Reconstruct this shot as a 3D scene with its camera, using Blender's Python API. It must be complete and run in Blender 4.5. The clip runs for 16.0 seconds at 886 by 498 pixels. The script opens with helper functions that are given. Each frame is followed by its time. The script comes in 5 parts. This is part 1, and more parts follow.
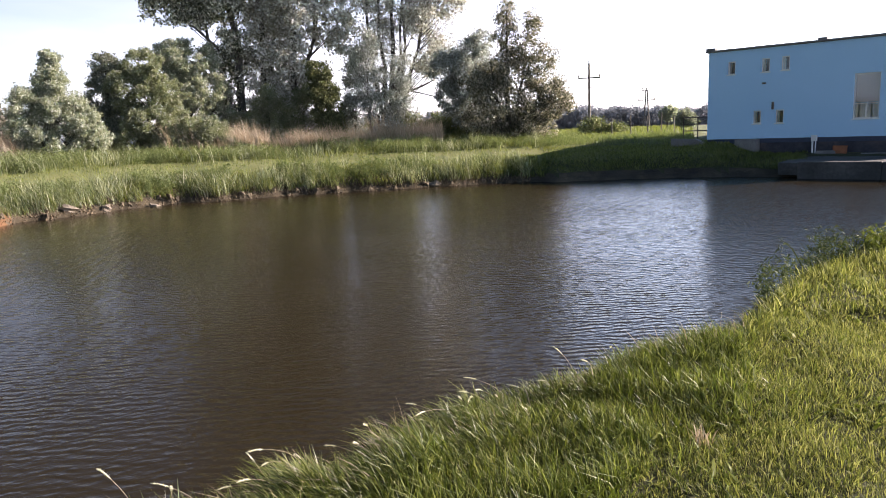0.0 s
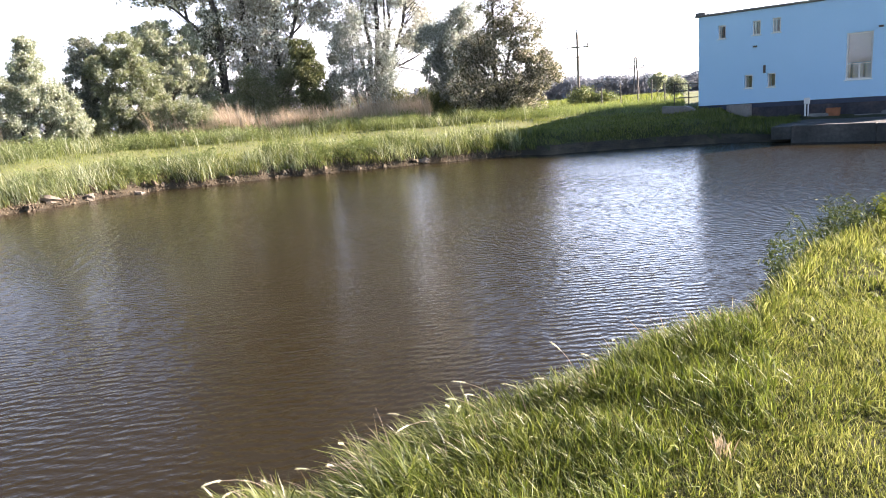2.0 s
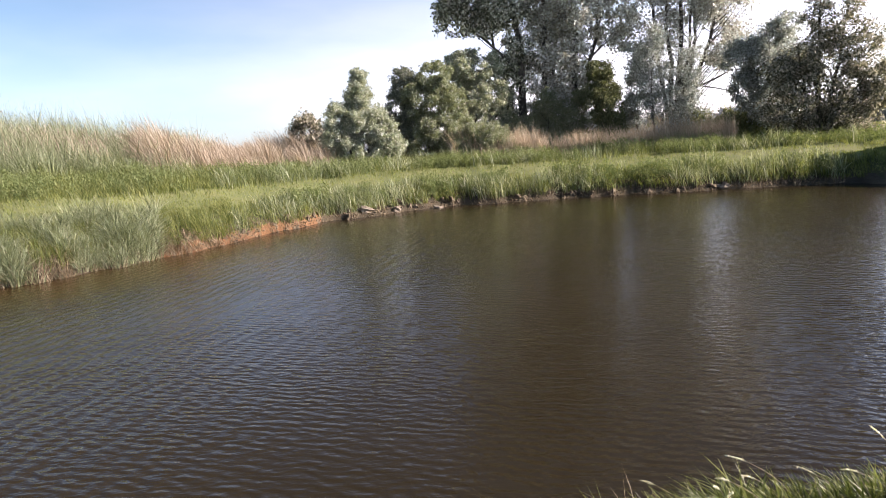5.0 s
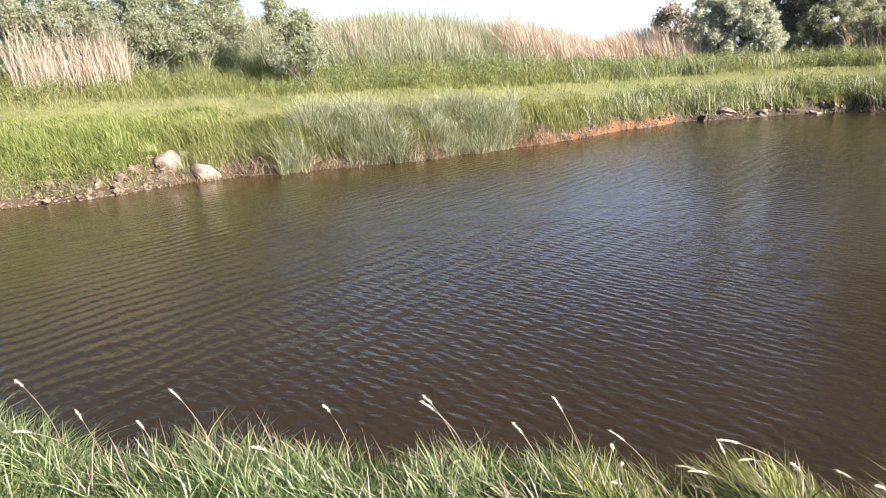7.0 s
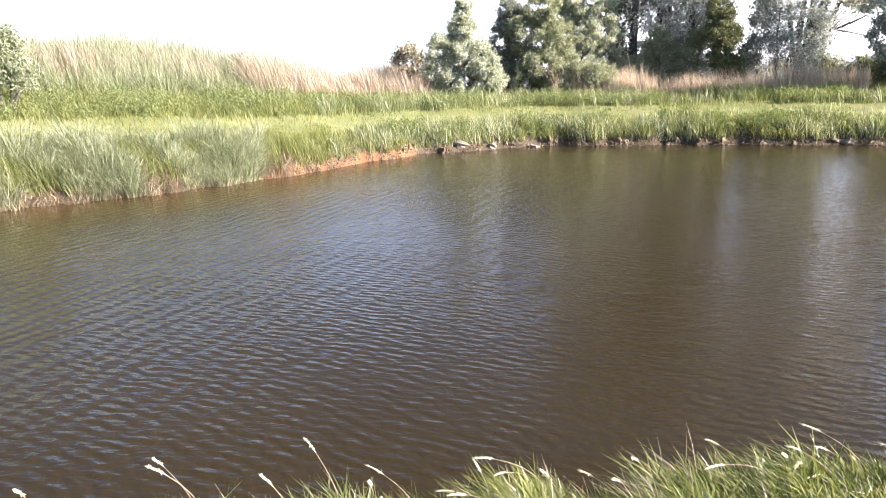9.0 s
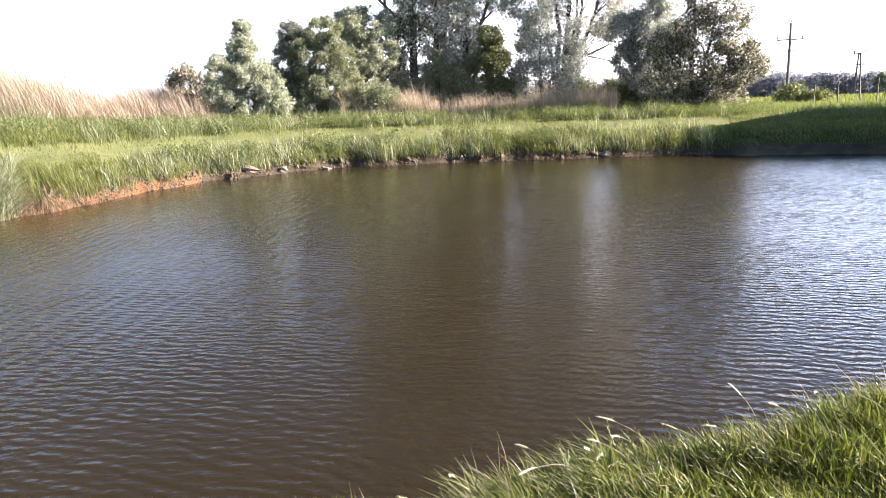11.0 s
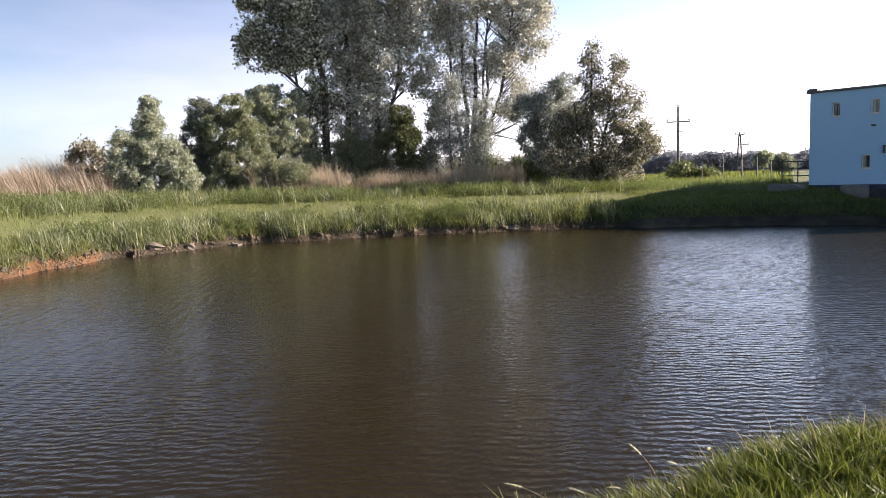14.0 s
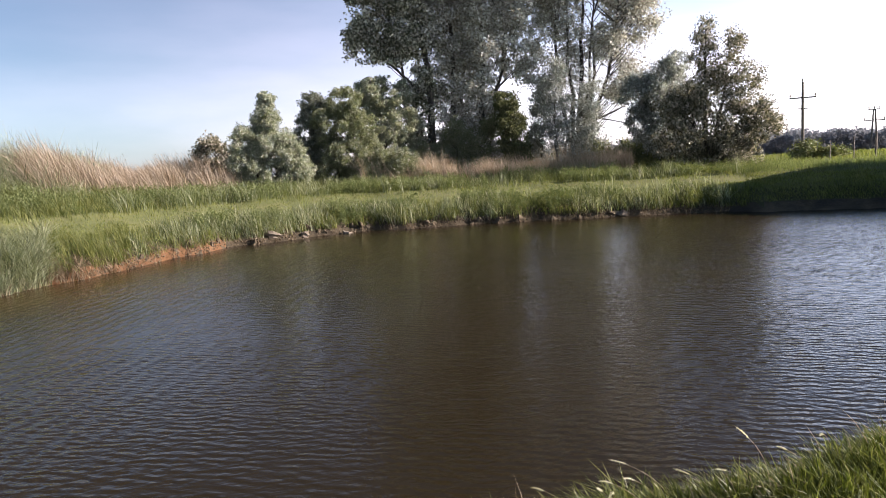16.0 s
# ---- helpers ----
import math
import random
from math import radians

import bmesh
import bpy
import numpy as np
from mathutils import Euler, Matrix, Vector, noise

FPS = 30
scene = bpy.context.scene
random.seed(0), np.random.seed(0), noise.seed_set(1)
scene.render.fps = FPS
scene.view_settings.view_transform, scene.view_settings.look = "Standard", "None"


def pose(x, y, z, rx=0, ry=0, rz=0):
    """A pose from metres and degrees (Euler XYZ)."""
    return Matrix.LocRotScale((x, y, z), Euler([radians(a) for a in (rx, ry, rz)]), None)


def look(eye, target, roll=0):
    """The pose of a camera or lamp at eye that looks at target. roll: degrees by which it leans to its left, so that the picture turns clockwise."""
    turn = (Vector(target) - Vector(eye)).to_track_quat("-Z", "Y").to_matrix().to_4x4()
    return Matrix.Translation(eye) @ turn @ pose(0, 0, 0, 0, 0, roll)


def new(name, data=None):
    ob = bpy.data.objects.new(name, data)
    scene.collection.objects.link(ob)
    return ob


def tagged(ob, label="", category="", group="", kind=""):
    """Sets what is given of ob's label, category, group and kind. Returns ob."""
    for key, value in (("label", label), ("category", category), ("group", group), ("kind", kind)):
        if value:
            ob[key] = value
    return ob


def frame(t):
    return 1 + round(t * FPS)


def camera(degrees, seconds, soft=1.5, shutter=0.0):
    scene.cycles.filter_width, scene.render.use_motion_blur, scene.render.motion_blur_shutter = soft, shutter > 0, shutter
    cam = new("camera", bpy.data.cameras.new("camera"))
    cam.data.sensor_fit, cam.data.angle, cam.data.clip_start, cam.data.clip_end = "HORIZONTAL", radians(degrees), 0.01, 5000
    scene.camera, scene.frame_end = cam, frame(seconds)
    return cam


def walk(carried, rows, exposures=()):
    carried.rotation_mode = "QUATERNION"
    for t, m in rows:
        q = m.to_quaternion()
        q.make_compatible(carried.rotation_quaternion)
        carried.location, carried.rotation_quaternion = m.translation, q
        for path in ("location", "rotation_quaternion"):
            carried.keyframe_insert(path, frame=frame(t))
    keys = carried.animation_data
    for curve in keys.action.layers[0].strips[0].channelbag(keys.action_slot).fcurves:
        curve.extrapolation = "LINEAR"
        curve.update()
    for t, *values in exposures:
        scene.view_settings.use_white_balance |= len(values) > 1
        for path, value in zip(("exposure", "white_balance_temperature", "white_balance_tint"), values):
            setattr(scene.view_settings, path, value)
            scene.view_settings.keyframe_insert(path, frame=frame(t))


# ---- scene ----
cam = camera(65.85, 16.0, soft=0.85)

PATH = [
    (0, (-0.221, -0.390, 2.684), (-0.3291, 1.5753, 2.3282), -2.68),
    (0.5, (-0.223, -0.287, 2.684), (-0.2048, 1.6499, 2.1840), -1.99),
    (1, (-0.228, -0.208, 2.683), (-0.1285, 1.7285, 2.1934), -1.76),
    (1.5, (-0.236, -0.133, 2.667), (-0.2087, 1.7851, 2.0999), -3.26),
    (2, (-0.181, -0.025, 2.677), (-0.2742, 1.9270, 2.2517), -4.64),
    (2.5, (-0.139, 0.036, 2.681), (-0.2903, 2.0013, 2.3417), -2.42),
    (3, (-0.110, 0.158, 2.667), (-0.1445, 2.1424, 2.4215), -1.40),
    (3.2, (-0.112, 0.188, 2.644), (-0.1778, 2.1712, 2.3910), -0.85),
    (5.3, (-0.153, 0.311, 2.637), (-1.1598, 2.0116, 2.3286), -4.40),
    (5.5, (-0.140, 0.305, 2.632), (-1.2197, 1.9569, 2.3106), -3.92),
    (6, (-0.126, 0.252, 2.633), (-1.3944, 1.7507, 2.2517), -3.95),
    (6.5, (-0.053, 0.280, 2.665), (-1.5362, 1.5504, 2.2334), -3.94),
    (7, (-0.033, 0.248, 2.678), (-1.6269, 1.3386, 2.1597), -3.91),
    (7.5, (-0.054, 0.295, 2.659), (-1.6330, 1.3901, 2.1026), -3.81),
    (8, (-0.085, 0.340, 2.634), (-1.5243, 1.6142, 2.0818), -2.80),
    (8.5, (-0.103, 0.364, 2.637), (-1.3722, 1.8230, 2.1281), -2.44),
    (9, (-0.108, 0.371, 2.621), (-1.2117, 1.9736, 2.1581), -1.90),
    (9.5, (-0.099, 0.400, 2.612), (-1.0747, 2.0838, 2.1534), -2.28),
    (10, (-0.150, 0.450, 2.630), (-1.0123, 2.1991, 2.1874), -2.18),
    (10.2, (-0.152, 0.452, 2.626), (-0.9617, 2.2271, 2.1864), -2.23),
    (12.3, (-0.103, 0.430, 2.567), (-0.4165, 2.3663, 2.1764), -2.33),
    (12.5, (-0.091, 0.454, 2.560), (-0.3856, 2.3950, 2.1784), -2.22),
    (13, (-0.081, 0.456, 2.561), (-0.3054, 2.4139, 2.2219), -2.00),
    (13.5, (-0.100, 0.428, 2.575), (-0.3740, 2.3896, 2.3007), -2.09),
    (14, (-0.103, 0.405, 2.600), (-0.4444, 2.3634, 2.3805), -2.33),
    (14.5, (-0.102, 0.370, 2.600), (-0.4961, 2.3247, 2.4446), -2.24),
    (15, (-0.100, 0.294, 2.576), (-0.5649, 2.2288, 2.3749), -1.95),
    (15.5, (-0.068, 0.261, 2.598), (-0.6445, 2.1610, 2.3583), -3.30),
    (16, (-0.076, 0.263, 2.611), (-0.7147, 2.1425, 2.3696), -3.65),
]
EXPOSURES = [(t, stops, kelvin, 23) for t, stops, kelvin in ((0, 1.58, 6400), (0.6, 2.04, 6400), (1.0, 2.33, 6400), (1.5, 2.39, 6400), (2.0, 2.4, 6400), (2.6, 2.18, 6400), (3.2, 1.82, 6400), (5.3, 1.58, 6400), (6.2, 1.74, 6400), (7, 2.11, 6250), (8.5, 2.57, 6250), (10, 2.44, 6250), (12.4, 1.96, 6400), (13.5, 1.63, 6400), (14.5, 1.12, 6400), (15.0, 1.0, 6400), (15.5, 1.06, 6400), (16, 1.22, 6400))]
walk(cam, [(t, look(eye, target, roll)) for t, eye, target, roll in PATH], EXPOSURES)

# ---- world and sun ----
SUN_AZ, SUN_EL = 77.0, 25.0          # clockwise from +y, above the horizon
world = bpy.data.worlds.new("sky")
scene.world = world
world.use_nodes = True
wn, wl = world.node_tree.nodes, world.node_tree.links
wn.clear()
sky = wn.new("ShaderNodeTexSky")
sky.sky_type, sky.sun_disc = "NISHITA", False
sky.sun_elevation, sky.sun_rotation = radians(SUN_EL), radians(SUN_AZ)
sky.air_density, sky.dust_density, sky.ozone_density = 0.9, 1.2, 1.0
# thin bright haze towards the horizon, and faint streaks of cloud above it
wgeo, wmap, wsep = wn.new("ShaderNodeTexCoord"), wn.new("ShaderNodeMapping"), wn.new("ShaderNodeSeparateXYZ")
wmap.inputs["Scale"].default_value = (1.3, 1.3, 5.0)
wnoise = wn.new("ShaderNodeTexNoise")
wnoise.inputs["Scale"].default_value, wnoise.inputs["Detail"].default_value = 2.2, 6.0
wcloud, whaze = wn.new("ShaderNodeValToRGB"), wn.new("ShaderNodeValToRGB")
wcloud.color_ramp.elements[0].position, wcloud.color_ramp.elements[0].color = 0.38, (0, 0, 0, 1)
wcloud.color_ramp.elements[1].position, wcloud.color_ramp.elements[1].color = 0.75, (0.55, 0.55, 0.55, 1)
whaze.color_ramp.elements[0].position, whaze.color_ramp.elements[0].color = 0.0, (0.95, 0.95, 0.95, 1)
whaze.color_ramp.elements[1].position, whaze.color_ramp.elements[1].color = 0.75, (0.0, 0.0, 0.0, 1)
for at, v in ((0.1, 0.80), (0.2, 0.36), (0.34, 0.11), (0.5, 0.03)):
    e = whaze.color_ramp.elements.new(at)
    e.color = (v, v, v, 1)
wsum, wmul, wadd = wn.new("ShaderNodeMix"), wn.new("ShaderNodeMix"), wn.new("ShaderNodeMix")
for m, kind in ((wsum, "ADD"), (wmul, "MULTIPLY"), (wadd, "ADD")):
    m.data_type, m.blend_type = "RGBA", kind
    m.inputs["Factor"].default_value = 1.0
wmul2 = wn.new("ShaderNodeMix")
wmul2.data_type, wmul2.blend_type = "RGBA", "MULTIPLY"
wmul2.inputs["Factor"].default_value = 1.0
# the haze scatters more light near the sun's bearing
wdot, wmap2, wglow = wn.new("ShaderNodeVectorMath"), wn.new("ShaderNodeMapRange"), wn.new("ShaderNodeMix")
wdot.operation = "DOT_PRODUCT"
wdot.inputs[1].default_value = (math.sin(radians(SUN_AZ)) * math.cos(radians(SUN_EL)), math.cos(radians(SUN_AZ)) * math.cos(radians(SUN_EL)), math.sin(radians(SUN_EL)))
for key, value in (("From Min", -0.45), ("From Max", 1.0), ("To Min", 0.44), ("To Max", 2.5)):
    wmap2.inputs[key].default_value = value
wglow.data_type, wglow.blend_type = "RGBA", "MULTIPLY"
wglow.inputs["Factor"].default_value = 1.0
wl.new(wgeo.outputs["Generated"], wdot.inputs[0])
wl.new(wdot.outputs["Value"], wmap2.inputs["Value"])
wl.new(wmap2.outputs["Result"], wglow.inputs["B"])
wmul.inputs["B"].default_value = (6.8, 5.4, 5.6, 1)
wbg, wout = wn.new("ShaderNodeBackground"), wn.new("ShaderNodeOutputWorld")
wbg.inputs["Strength"].default_value = 0.058
wl.new(wgeo.outputs["Generated"], wmap.inputs["Vector"])
wl.new(wgeo.outputs["Generated"], wsep.inputs["Vector"])
wl.new(wmap.outputs["Vector"], wnoise.inputs["Vector"])
wl.new(wnoise.outputs["Fac"], wcloud.inputs["Fac"])
wl.new(wsep.outputs["Z"], whaze.inputs["Fac"])
wl.new(whaze.outputs["Color"], wmul2.inputs["A"])
wl.new(wcloud.outputs["Color"], wmul2.inputs["B"])
wl.new(whaze.outputs["Color"], wsum.inputs["A"])
wl.new(wmul2.outputs["Result"], wsum.inputs["B"])
wl.new(wsum.outputs["Result"], wmul.inputs["A"])
wtint = wn.new("ShaderNodeMix")
wtint.data_type, wtint.blend_type = "RGBA", "MULTIPLY"
wtint.inputs["Factor"].default_value = 1.0
wtint.inputs["B"].default_value = (0.68, 1.13, 1.24, 1)
wl.new(sky.outputs["Color"], wtint.inputs["A"])
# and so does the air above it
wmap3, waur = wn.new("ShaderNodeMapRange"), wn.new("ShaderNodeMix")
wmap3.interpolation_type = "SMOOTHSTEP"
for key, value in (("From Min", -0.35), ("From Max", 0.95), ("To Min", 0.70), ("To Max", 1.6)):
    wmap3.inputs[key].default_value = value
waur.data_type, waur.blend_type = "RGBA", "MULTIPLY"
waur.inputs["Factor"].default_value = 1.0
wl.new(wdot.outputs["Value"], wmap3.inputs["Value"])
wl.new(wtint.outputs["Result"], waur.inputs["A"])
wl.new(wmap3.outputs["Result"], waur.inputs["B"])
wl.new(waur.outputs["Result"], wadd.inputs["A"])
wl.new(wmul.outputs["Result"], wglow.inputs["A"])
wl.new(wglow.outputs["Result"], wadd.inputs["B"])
# a deeper sky towards the zenith
wdeep, wlast = wn.new("ShaderNodeValToRGB"), wn.new("ShaderNodeMix")
wdeep.color_ramp.elements[0].position, wdeep.color_ramp.elements[0].color = 0.23, (1, 1, 1, 1)
wdeep.color_ramp.elements[1].position, wdeep.color_ramp.elements[1].color = 0.75, (0.31, 0.33, 0.37, 1)
wdeep.color_ramp.elements.new(0.36).color = (0.39, 0.40, 0.43, 1)
wlast.data_type, wlast.blend_type = "RGBA", "MULTIPLY"
wlast.inputs["Factor"].default_value = 1.0
wl.new(wsep.outputs["Z"], wdeep.inputs["Fac"])
wl.new(wadd.outputs["Result"], wlast.inputs["A"])
wl.new(wdeep.outputs["Color"], wlast.inputs["B"])
wl.new(wlast.outputs["Result"], wbg.inputs["Color"])
wl.new(wbg.outputs["Background"], wout.inputs["Surface"])

sun = new("sun", bpy.data.lights.new("sun", "SUN"))
sun.data.energy, sun.data.angle, sun.data.color = 5.0, radians(0.6), (1.0, 0.885, 0.73)
SUN_DIR = Vector((math.sin(radians(SUN_AZ)) * math.cos(radians(SUN_EL)), math.cos(radians(SUN_AZ)) * math.cos(radians(SUN_EL)), math.sin(radians(SUN_EL))))
sun.matrix_world = look(SUN_DIR * 80, (0, 0, 0))


# ---- materials ----
def material(name):
    m = bpy.data.materials.new(name)
    m.use_nodes = True
    nt = m.node_tree
    b = nt.nodes["Principled BSDF"]
    return m, nt, b


def ramp_node(nt, stops):
    r = nt.nodes.new("ShaderNodeValToRGB")
    els = r.color_ramp.elements
    while len(els) < len(stops):
        els.new(0.5)
    for e, (pos, c) in zip(els, stops):
        e.position, e.color = pos, (*c, 1)
    return r


def noise_node(nt, scale, detail=6.0, vector=None, rough=0.6):
    n = nt.nodes.new("ShaderNodeTexNoise")
    n.inputs["Scale"].default_value, n.inputs["Detail"].default_value, n.inputs["Roughness"].default_value = scale, detail, rough
    if vector is not None:
        nt.links.new(vector, n.inputs["Vector"])
    return n


def mix_rgb(nt, a, b, fac, blend="MIX"):
    m = nt.nodes.new("ShaderNodeMix")
    m.data_type, m.blend_type = "RGBA", blend
    for sock, v in (("A", a), ("B", b), ("Factor", fac)):
        if hasattr(v, "is_output"):
            nt.links.new(v, m.inputs[sock])
        elif sock == "Factor":
            m.inputs[sock].default_value = v
        else:
            m.inputs[sock].default_value = (*v, 1)
    return m.outputs["Result"]


def bump(nt, height, strength, distance, bsdf):
    b = nt.nodes.new("ShaderNodeBump")
    b.inputs["Strength"].default_value, b.inputs["Distance"].default_value = strength, distance
    nt.links.new(height, b.inputs["Height"])
    nt.links.new(b.outputs["Normal"], bsdf.inputs["Normal"])
    return b


def surface(name, c1, c2, c3, scale=3.0, fine=40.0, rough=0.9, relief=0.02, strength=0.6, metal=0.0):
    """A weathered surface: two scales of colour variation and fine relief, in metres."""
    m, nt, b = material(name)
    pos = nt.nodes.new("ShaderNodeNewGeometry").outputs["Position"]
    big, small = noise_node(nt, scale, 5, pos), noise_node(nt, fine, 6, pos)
    r = ramp_node(nt, ((0.3, c1), (0.5, c2), (0.7, c3)))
    nt.links.new(big.outputs["Fac"], r.inputs["Fac"])
    r2 = ramp_node(nt, ((0.3, (0.72, 0.72, 0.72)), (0.7, (1.15, 1.15, 1.15))))
    nt.links.new(small.outputs["Fac"], r2.inputs["Fac"])
    nt.links.new(mix_rgb(nt, r.outputs["Color"], r2.outputs["Color"], 1.0, "MULTIPLY"), b.inputs["Base Color"])
    b.inputs["Roughness"].default_value, b.inputs["Metallic"].default_value = rough, metal
    if relief:
        bump(nt, small.outputs["Fac"], strength, relief, b)
    return m


def foliage(name, stops, rough=0.55, through_light=0.3, patch=0.35, patch_scale=0.5, spec=0.35, glow=(1.15, 1.22, 0.62)):
    """Leaves or blades: a colour for each island, drifting over the ground, with light shining through."""
    m, nt, b = material(name)
    geo = nt.nodes.new("ShaderNodeNewGeometry")
    n = noise_node(nt, patch_scale, 3, geo.outputs["Position"])
    mixv = nt.nodes.new("ShaderNodeMix")
    mixv.inputs["Factor"].default_value = patch
    nt.links.new(geo.outputs["Random Per Island"], mixv.inputs["A"])
    nt.links.new(n.outputs["Fac"], mixv.inputs["B"])
    r = ramp_node(nt, stops)
    nt.links.new(mixv.outputs["Result"], r.inputs["Fac"])
    nt.links.new(r.outputs["Color"], b.inputs["Base Color"])
    b.inputs["Roughness"].default_value = rough
    b.inputs["Specular IOR Level"].default_value = spec
    tr = nt.nodes.new("ShaderNodeBsdfTranslucent")
    nt.links.new(mix_rgb(nt, r.outputs["Color"], glow, 1.0, "MULTIPLY"), tr.inputs["Color"])
    ms = nt.nodes.new("ShaderNodeMixShader")
    ms.inputs["Fac"].default_value = through_light
    nt.links.new(b.outputs["BSDF"], ms.inputs[1])
    nt.links.new(tr.outputs["BSDF"], ms.inputs[2])
    nt.links.new(ms.outputs["Shader"], nt.nodes["Material Output"].inputs["Surface"])
    return m


def plain(name, c, rough=0.5, metal=0.0, vary=0.12, scale=6.0):
    return surface(name, [v * (1 - vary) for v in c], c, [v * (1 + vary) for v in c], scale, 50.0, rough, 0.003, 0.3, metal)


def weighted(nt, total, value, amount):
    """total + value * amount."""
    mul = nt.nodes.new("ShaderNodeMath")
    mul.operation = "MULTIPLY_ADD"
    nt.links.new(value, mul.inputs[0])
    if hasattr(amount, "is_output"):
        nt.links.new(amount, mul.inputs[1])
    else:
        mul.inputs[1].default_value = amount
    if total is None:
        mul.inputs[2].default_value = 0.0
    else:
        nt.links.new(total, mul.inputs[2])
    return mul.outputs[0]


def water_material():
    m, nt, b = material("pond_water")
    geo = nt.nodes.new("ShaderNodeNewGeometry").outputs["Position"]
    n = noise_node(nt, 0.12, 3, geo)
    r = ramp_node(nt, ((0.35, (0.0195, 0.0146, 0.0062)), (0.65, (0.025, 0.0186, 0.0078))))
    nt.links.new(n.outputs["Fac"], r.inputs["Fac"])
    # silty shallows along the clay bank, where the bed shines through
    place, out, across, both = nt.nodes.new("ShaderNodeSeparateXYZ"), nt.nodes.new("ShaderNodeVectorMath"), nt.nodes.new("ShaderNodeMath"), nt.nodes.new("ShaderNodeMath")
    near_bank, on_side = nt.nodes.new("ShaderNodeMapRange"), nt.nodes.new("ShaderNodeMapRange")
    out.operation, across.operation, both.operation = "LENGTH", "MULTIPLY_ADD", "MULTIPLY"
    nt.links.new(geo, place.inputs["Vector"])
    nt.links.new(geo, out.inputs[0])
    across.inputs[1].default_value = 0.84
    nt.links.new(place.outputs["Y"], across.inputs[0])
    nt.links.new(place.outputs["X"], across.inputs[2])
    for node, source, lo, hi, top in ((near_bank, out.outputs["Value"], 15.5, 20.2, 1.0), (on_side, across.outputs[0], 1.5, -2.5, 1.0)):
        node.interpolation_type = "SMOOTHSTEP"
        for key, value in (("From Min", lo), ("From Max", hi), ("To Min", 0.0), ("To Max", top)):
            node.inputs[key].default_value = value
        nt.links.new(source, node.inputs["Value"])
    nt.links.new(near_bank.outputs["Result"], both.inputs[0])
    nt.links.new(on_side.outputs["Result"], both.inputs[1])
    nt.links.new(mix_rgb(nt, r.outputs["Color"], (0.044, 0.026, 0.008), both.outputs[0]), b.inputs["Base Color"])
    b.inputs["Roughness"].default_value, b.inputs["IOR"].default_value = 0.15, 1.33
    b.inputs["Specular IOR Level"].default_value = 0.5
    heights = None
    # wind ripples: small irregular chop in two sizes
    for turn, sx, sy, amount in ((4, 3.2, 7.0, 0.5), (-26, 7.5, 14.5, 0.35), (30, 7.0, 12.0, 0.3), (8, 0.5, 1.1, 0.25)):
        m0, mp = nt.nodes.new("ShaderNodeMapping"), nt.nodes.new("ShaderNodeMapping")
        m0.inputs["Rotation"].default_value = (0, 0, radians(turn))
        mp.inputs["Scale"].default_value = (sx, sy, 1)
        nt.links.new(geo, m0.inputs["Vector"])
        nt.links.new(m0.outputs["Vector"], mp.inputs["Vector"])
        k = noise_node(nt, 1.0, 2.0, mp.outputs["Vector"], 0.45)
        heights = weighted(nt, heights, k.outputs["Fac"], amount)
    # regular wavelets about a foot apart with crests along the pond, and a crossing train thrown back by the clay bank
    back = nt.nodes.new("ShaderNodeMapRange")
    for key, value in (("From Min", -3.5), ("From Max", -9.0), ("To Min", 0.0), ("To Max", 0.46)):
        back.inputs[key].default_value = value
    nt.links.new(place.outputs["X"], back.inputs["Value"])
    for turn, scale, amount in ((3, 2.1, 0.13), (-13, 2.6, 0.10), (76, 1.05, back.outputs["Result"])):
        m0, wv = nt.nodes.new("ShaderNodeMapping"), nt.nodes.new("ShaderNodeTexWave")
        m0.inputs["Rotation"].default_value = (0, 0, radians(turn))
        wv.wave_type, wv.bands_direction = "BANDS", "Y"
        for key, value in (("Scale", scale), ("Distortion", 5.5), ("Detail", 2.0), ("Detail Scale", 0.9), ("Detail Roughness", 0.45)):
            wv.inputs[key].default_value = value
        nt.links.new(geo, m0.inputs["Vector"])
        nt.links.new(m0.outputs["Vector"], wv.inputs["Vector"])
        heights = weighted(nt, heights, wv.outputs["Fac"], amount)
    gust = noise_node(nt, 0.14, 2, geo)
    gr = ramp_node(nt, ((0.35, (0.45, 0.45, 0.45)), (0.65, (1, 1, 1))))
    nt.links.new(gust.outputs["Fac"], gr.inputs["Fac"])
    mul = nt.nodes.new("ShaderNodeMath")
    mul.operation = "MULTIPLY"
    nt.links.new(heights, mul.inputs[0])
    nt.links.new(gr.outputs["Color"], mul.inputs[1])
    # open to the wind on the building's side, sheltered under the trees
    lee, side, mul2 = nt.nodes.new("ShaderNodeMapRange"), nt.nodes.new("ShaderNodeSeparateXYZ"), nt.nodes.new("ShaderNodeMath")
    for key, value in (("From Min", -10.0), ("From Max", 15.0), ("To Min", 0.85), ("To Max", 1.75)):
        lee.inputs[key].default_value = value
    nt.links.new(geo, side.inputs["Vector"])
    nt.links.new(side.outputs["X"], lee.inputs["Value"])
    mul2.operation = "MULTIPLY"
    nt.links.new(mul.outputs[0], mul2.inputs[0])
    nt.links.new(lee.outputs["Result"], mul2.inputs[1])
    bump(nt, mul2.outputs[0], 1.0, 0.0215, b)
    return m


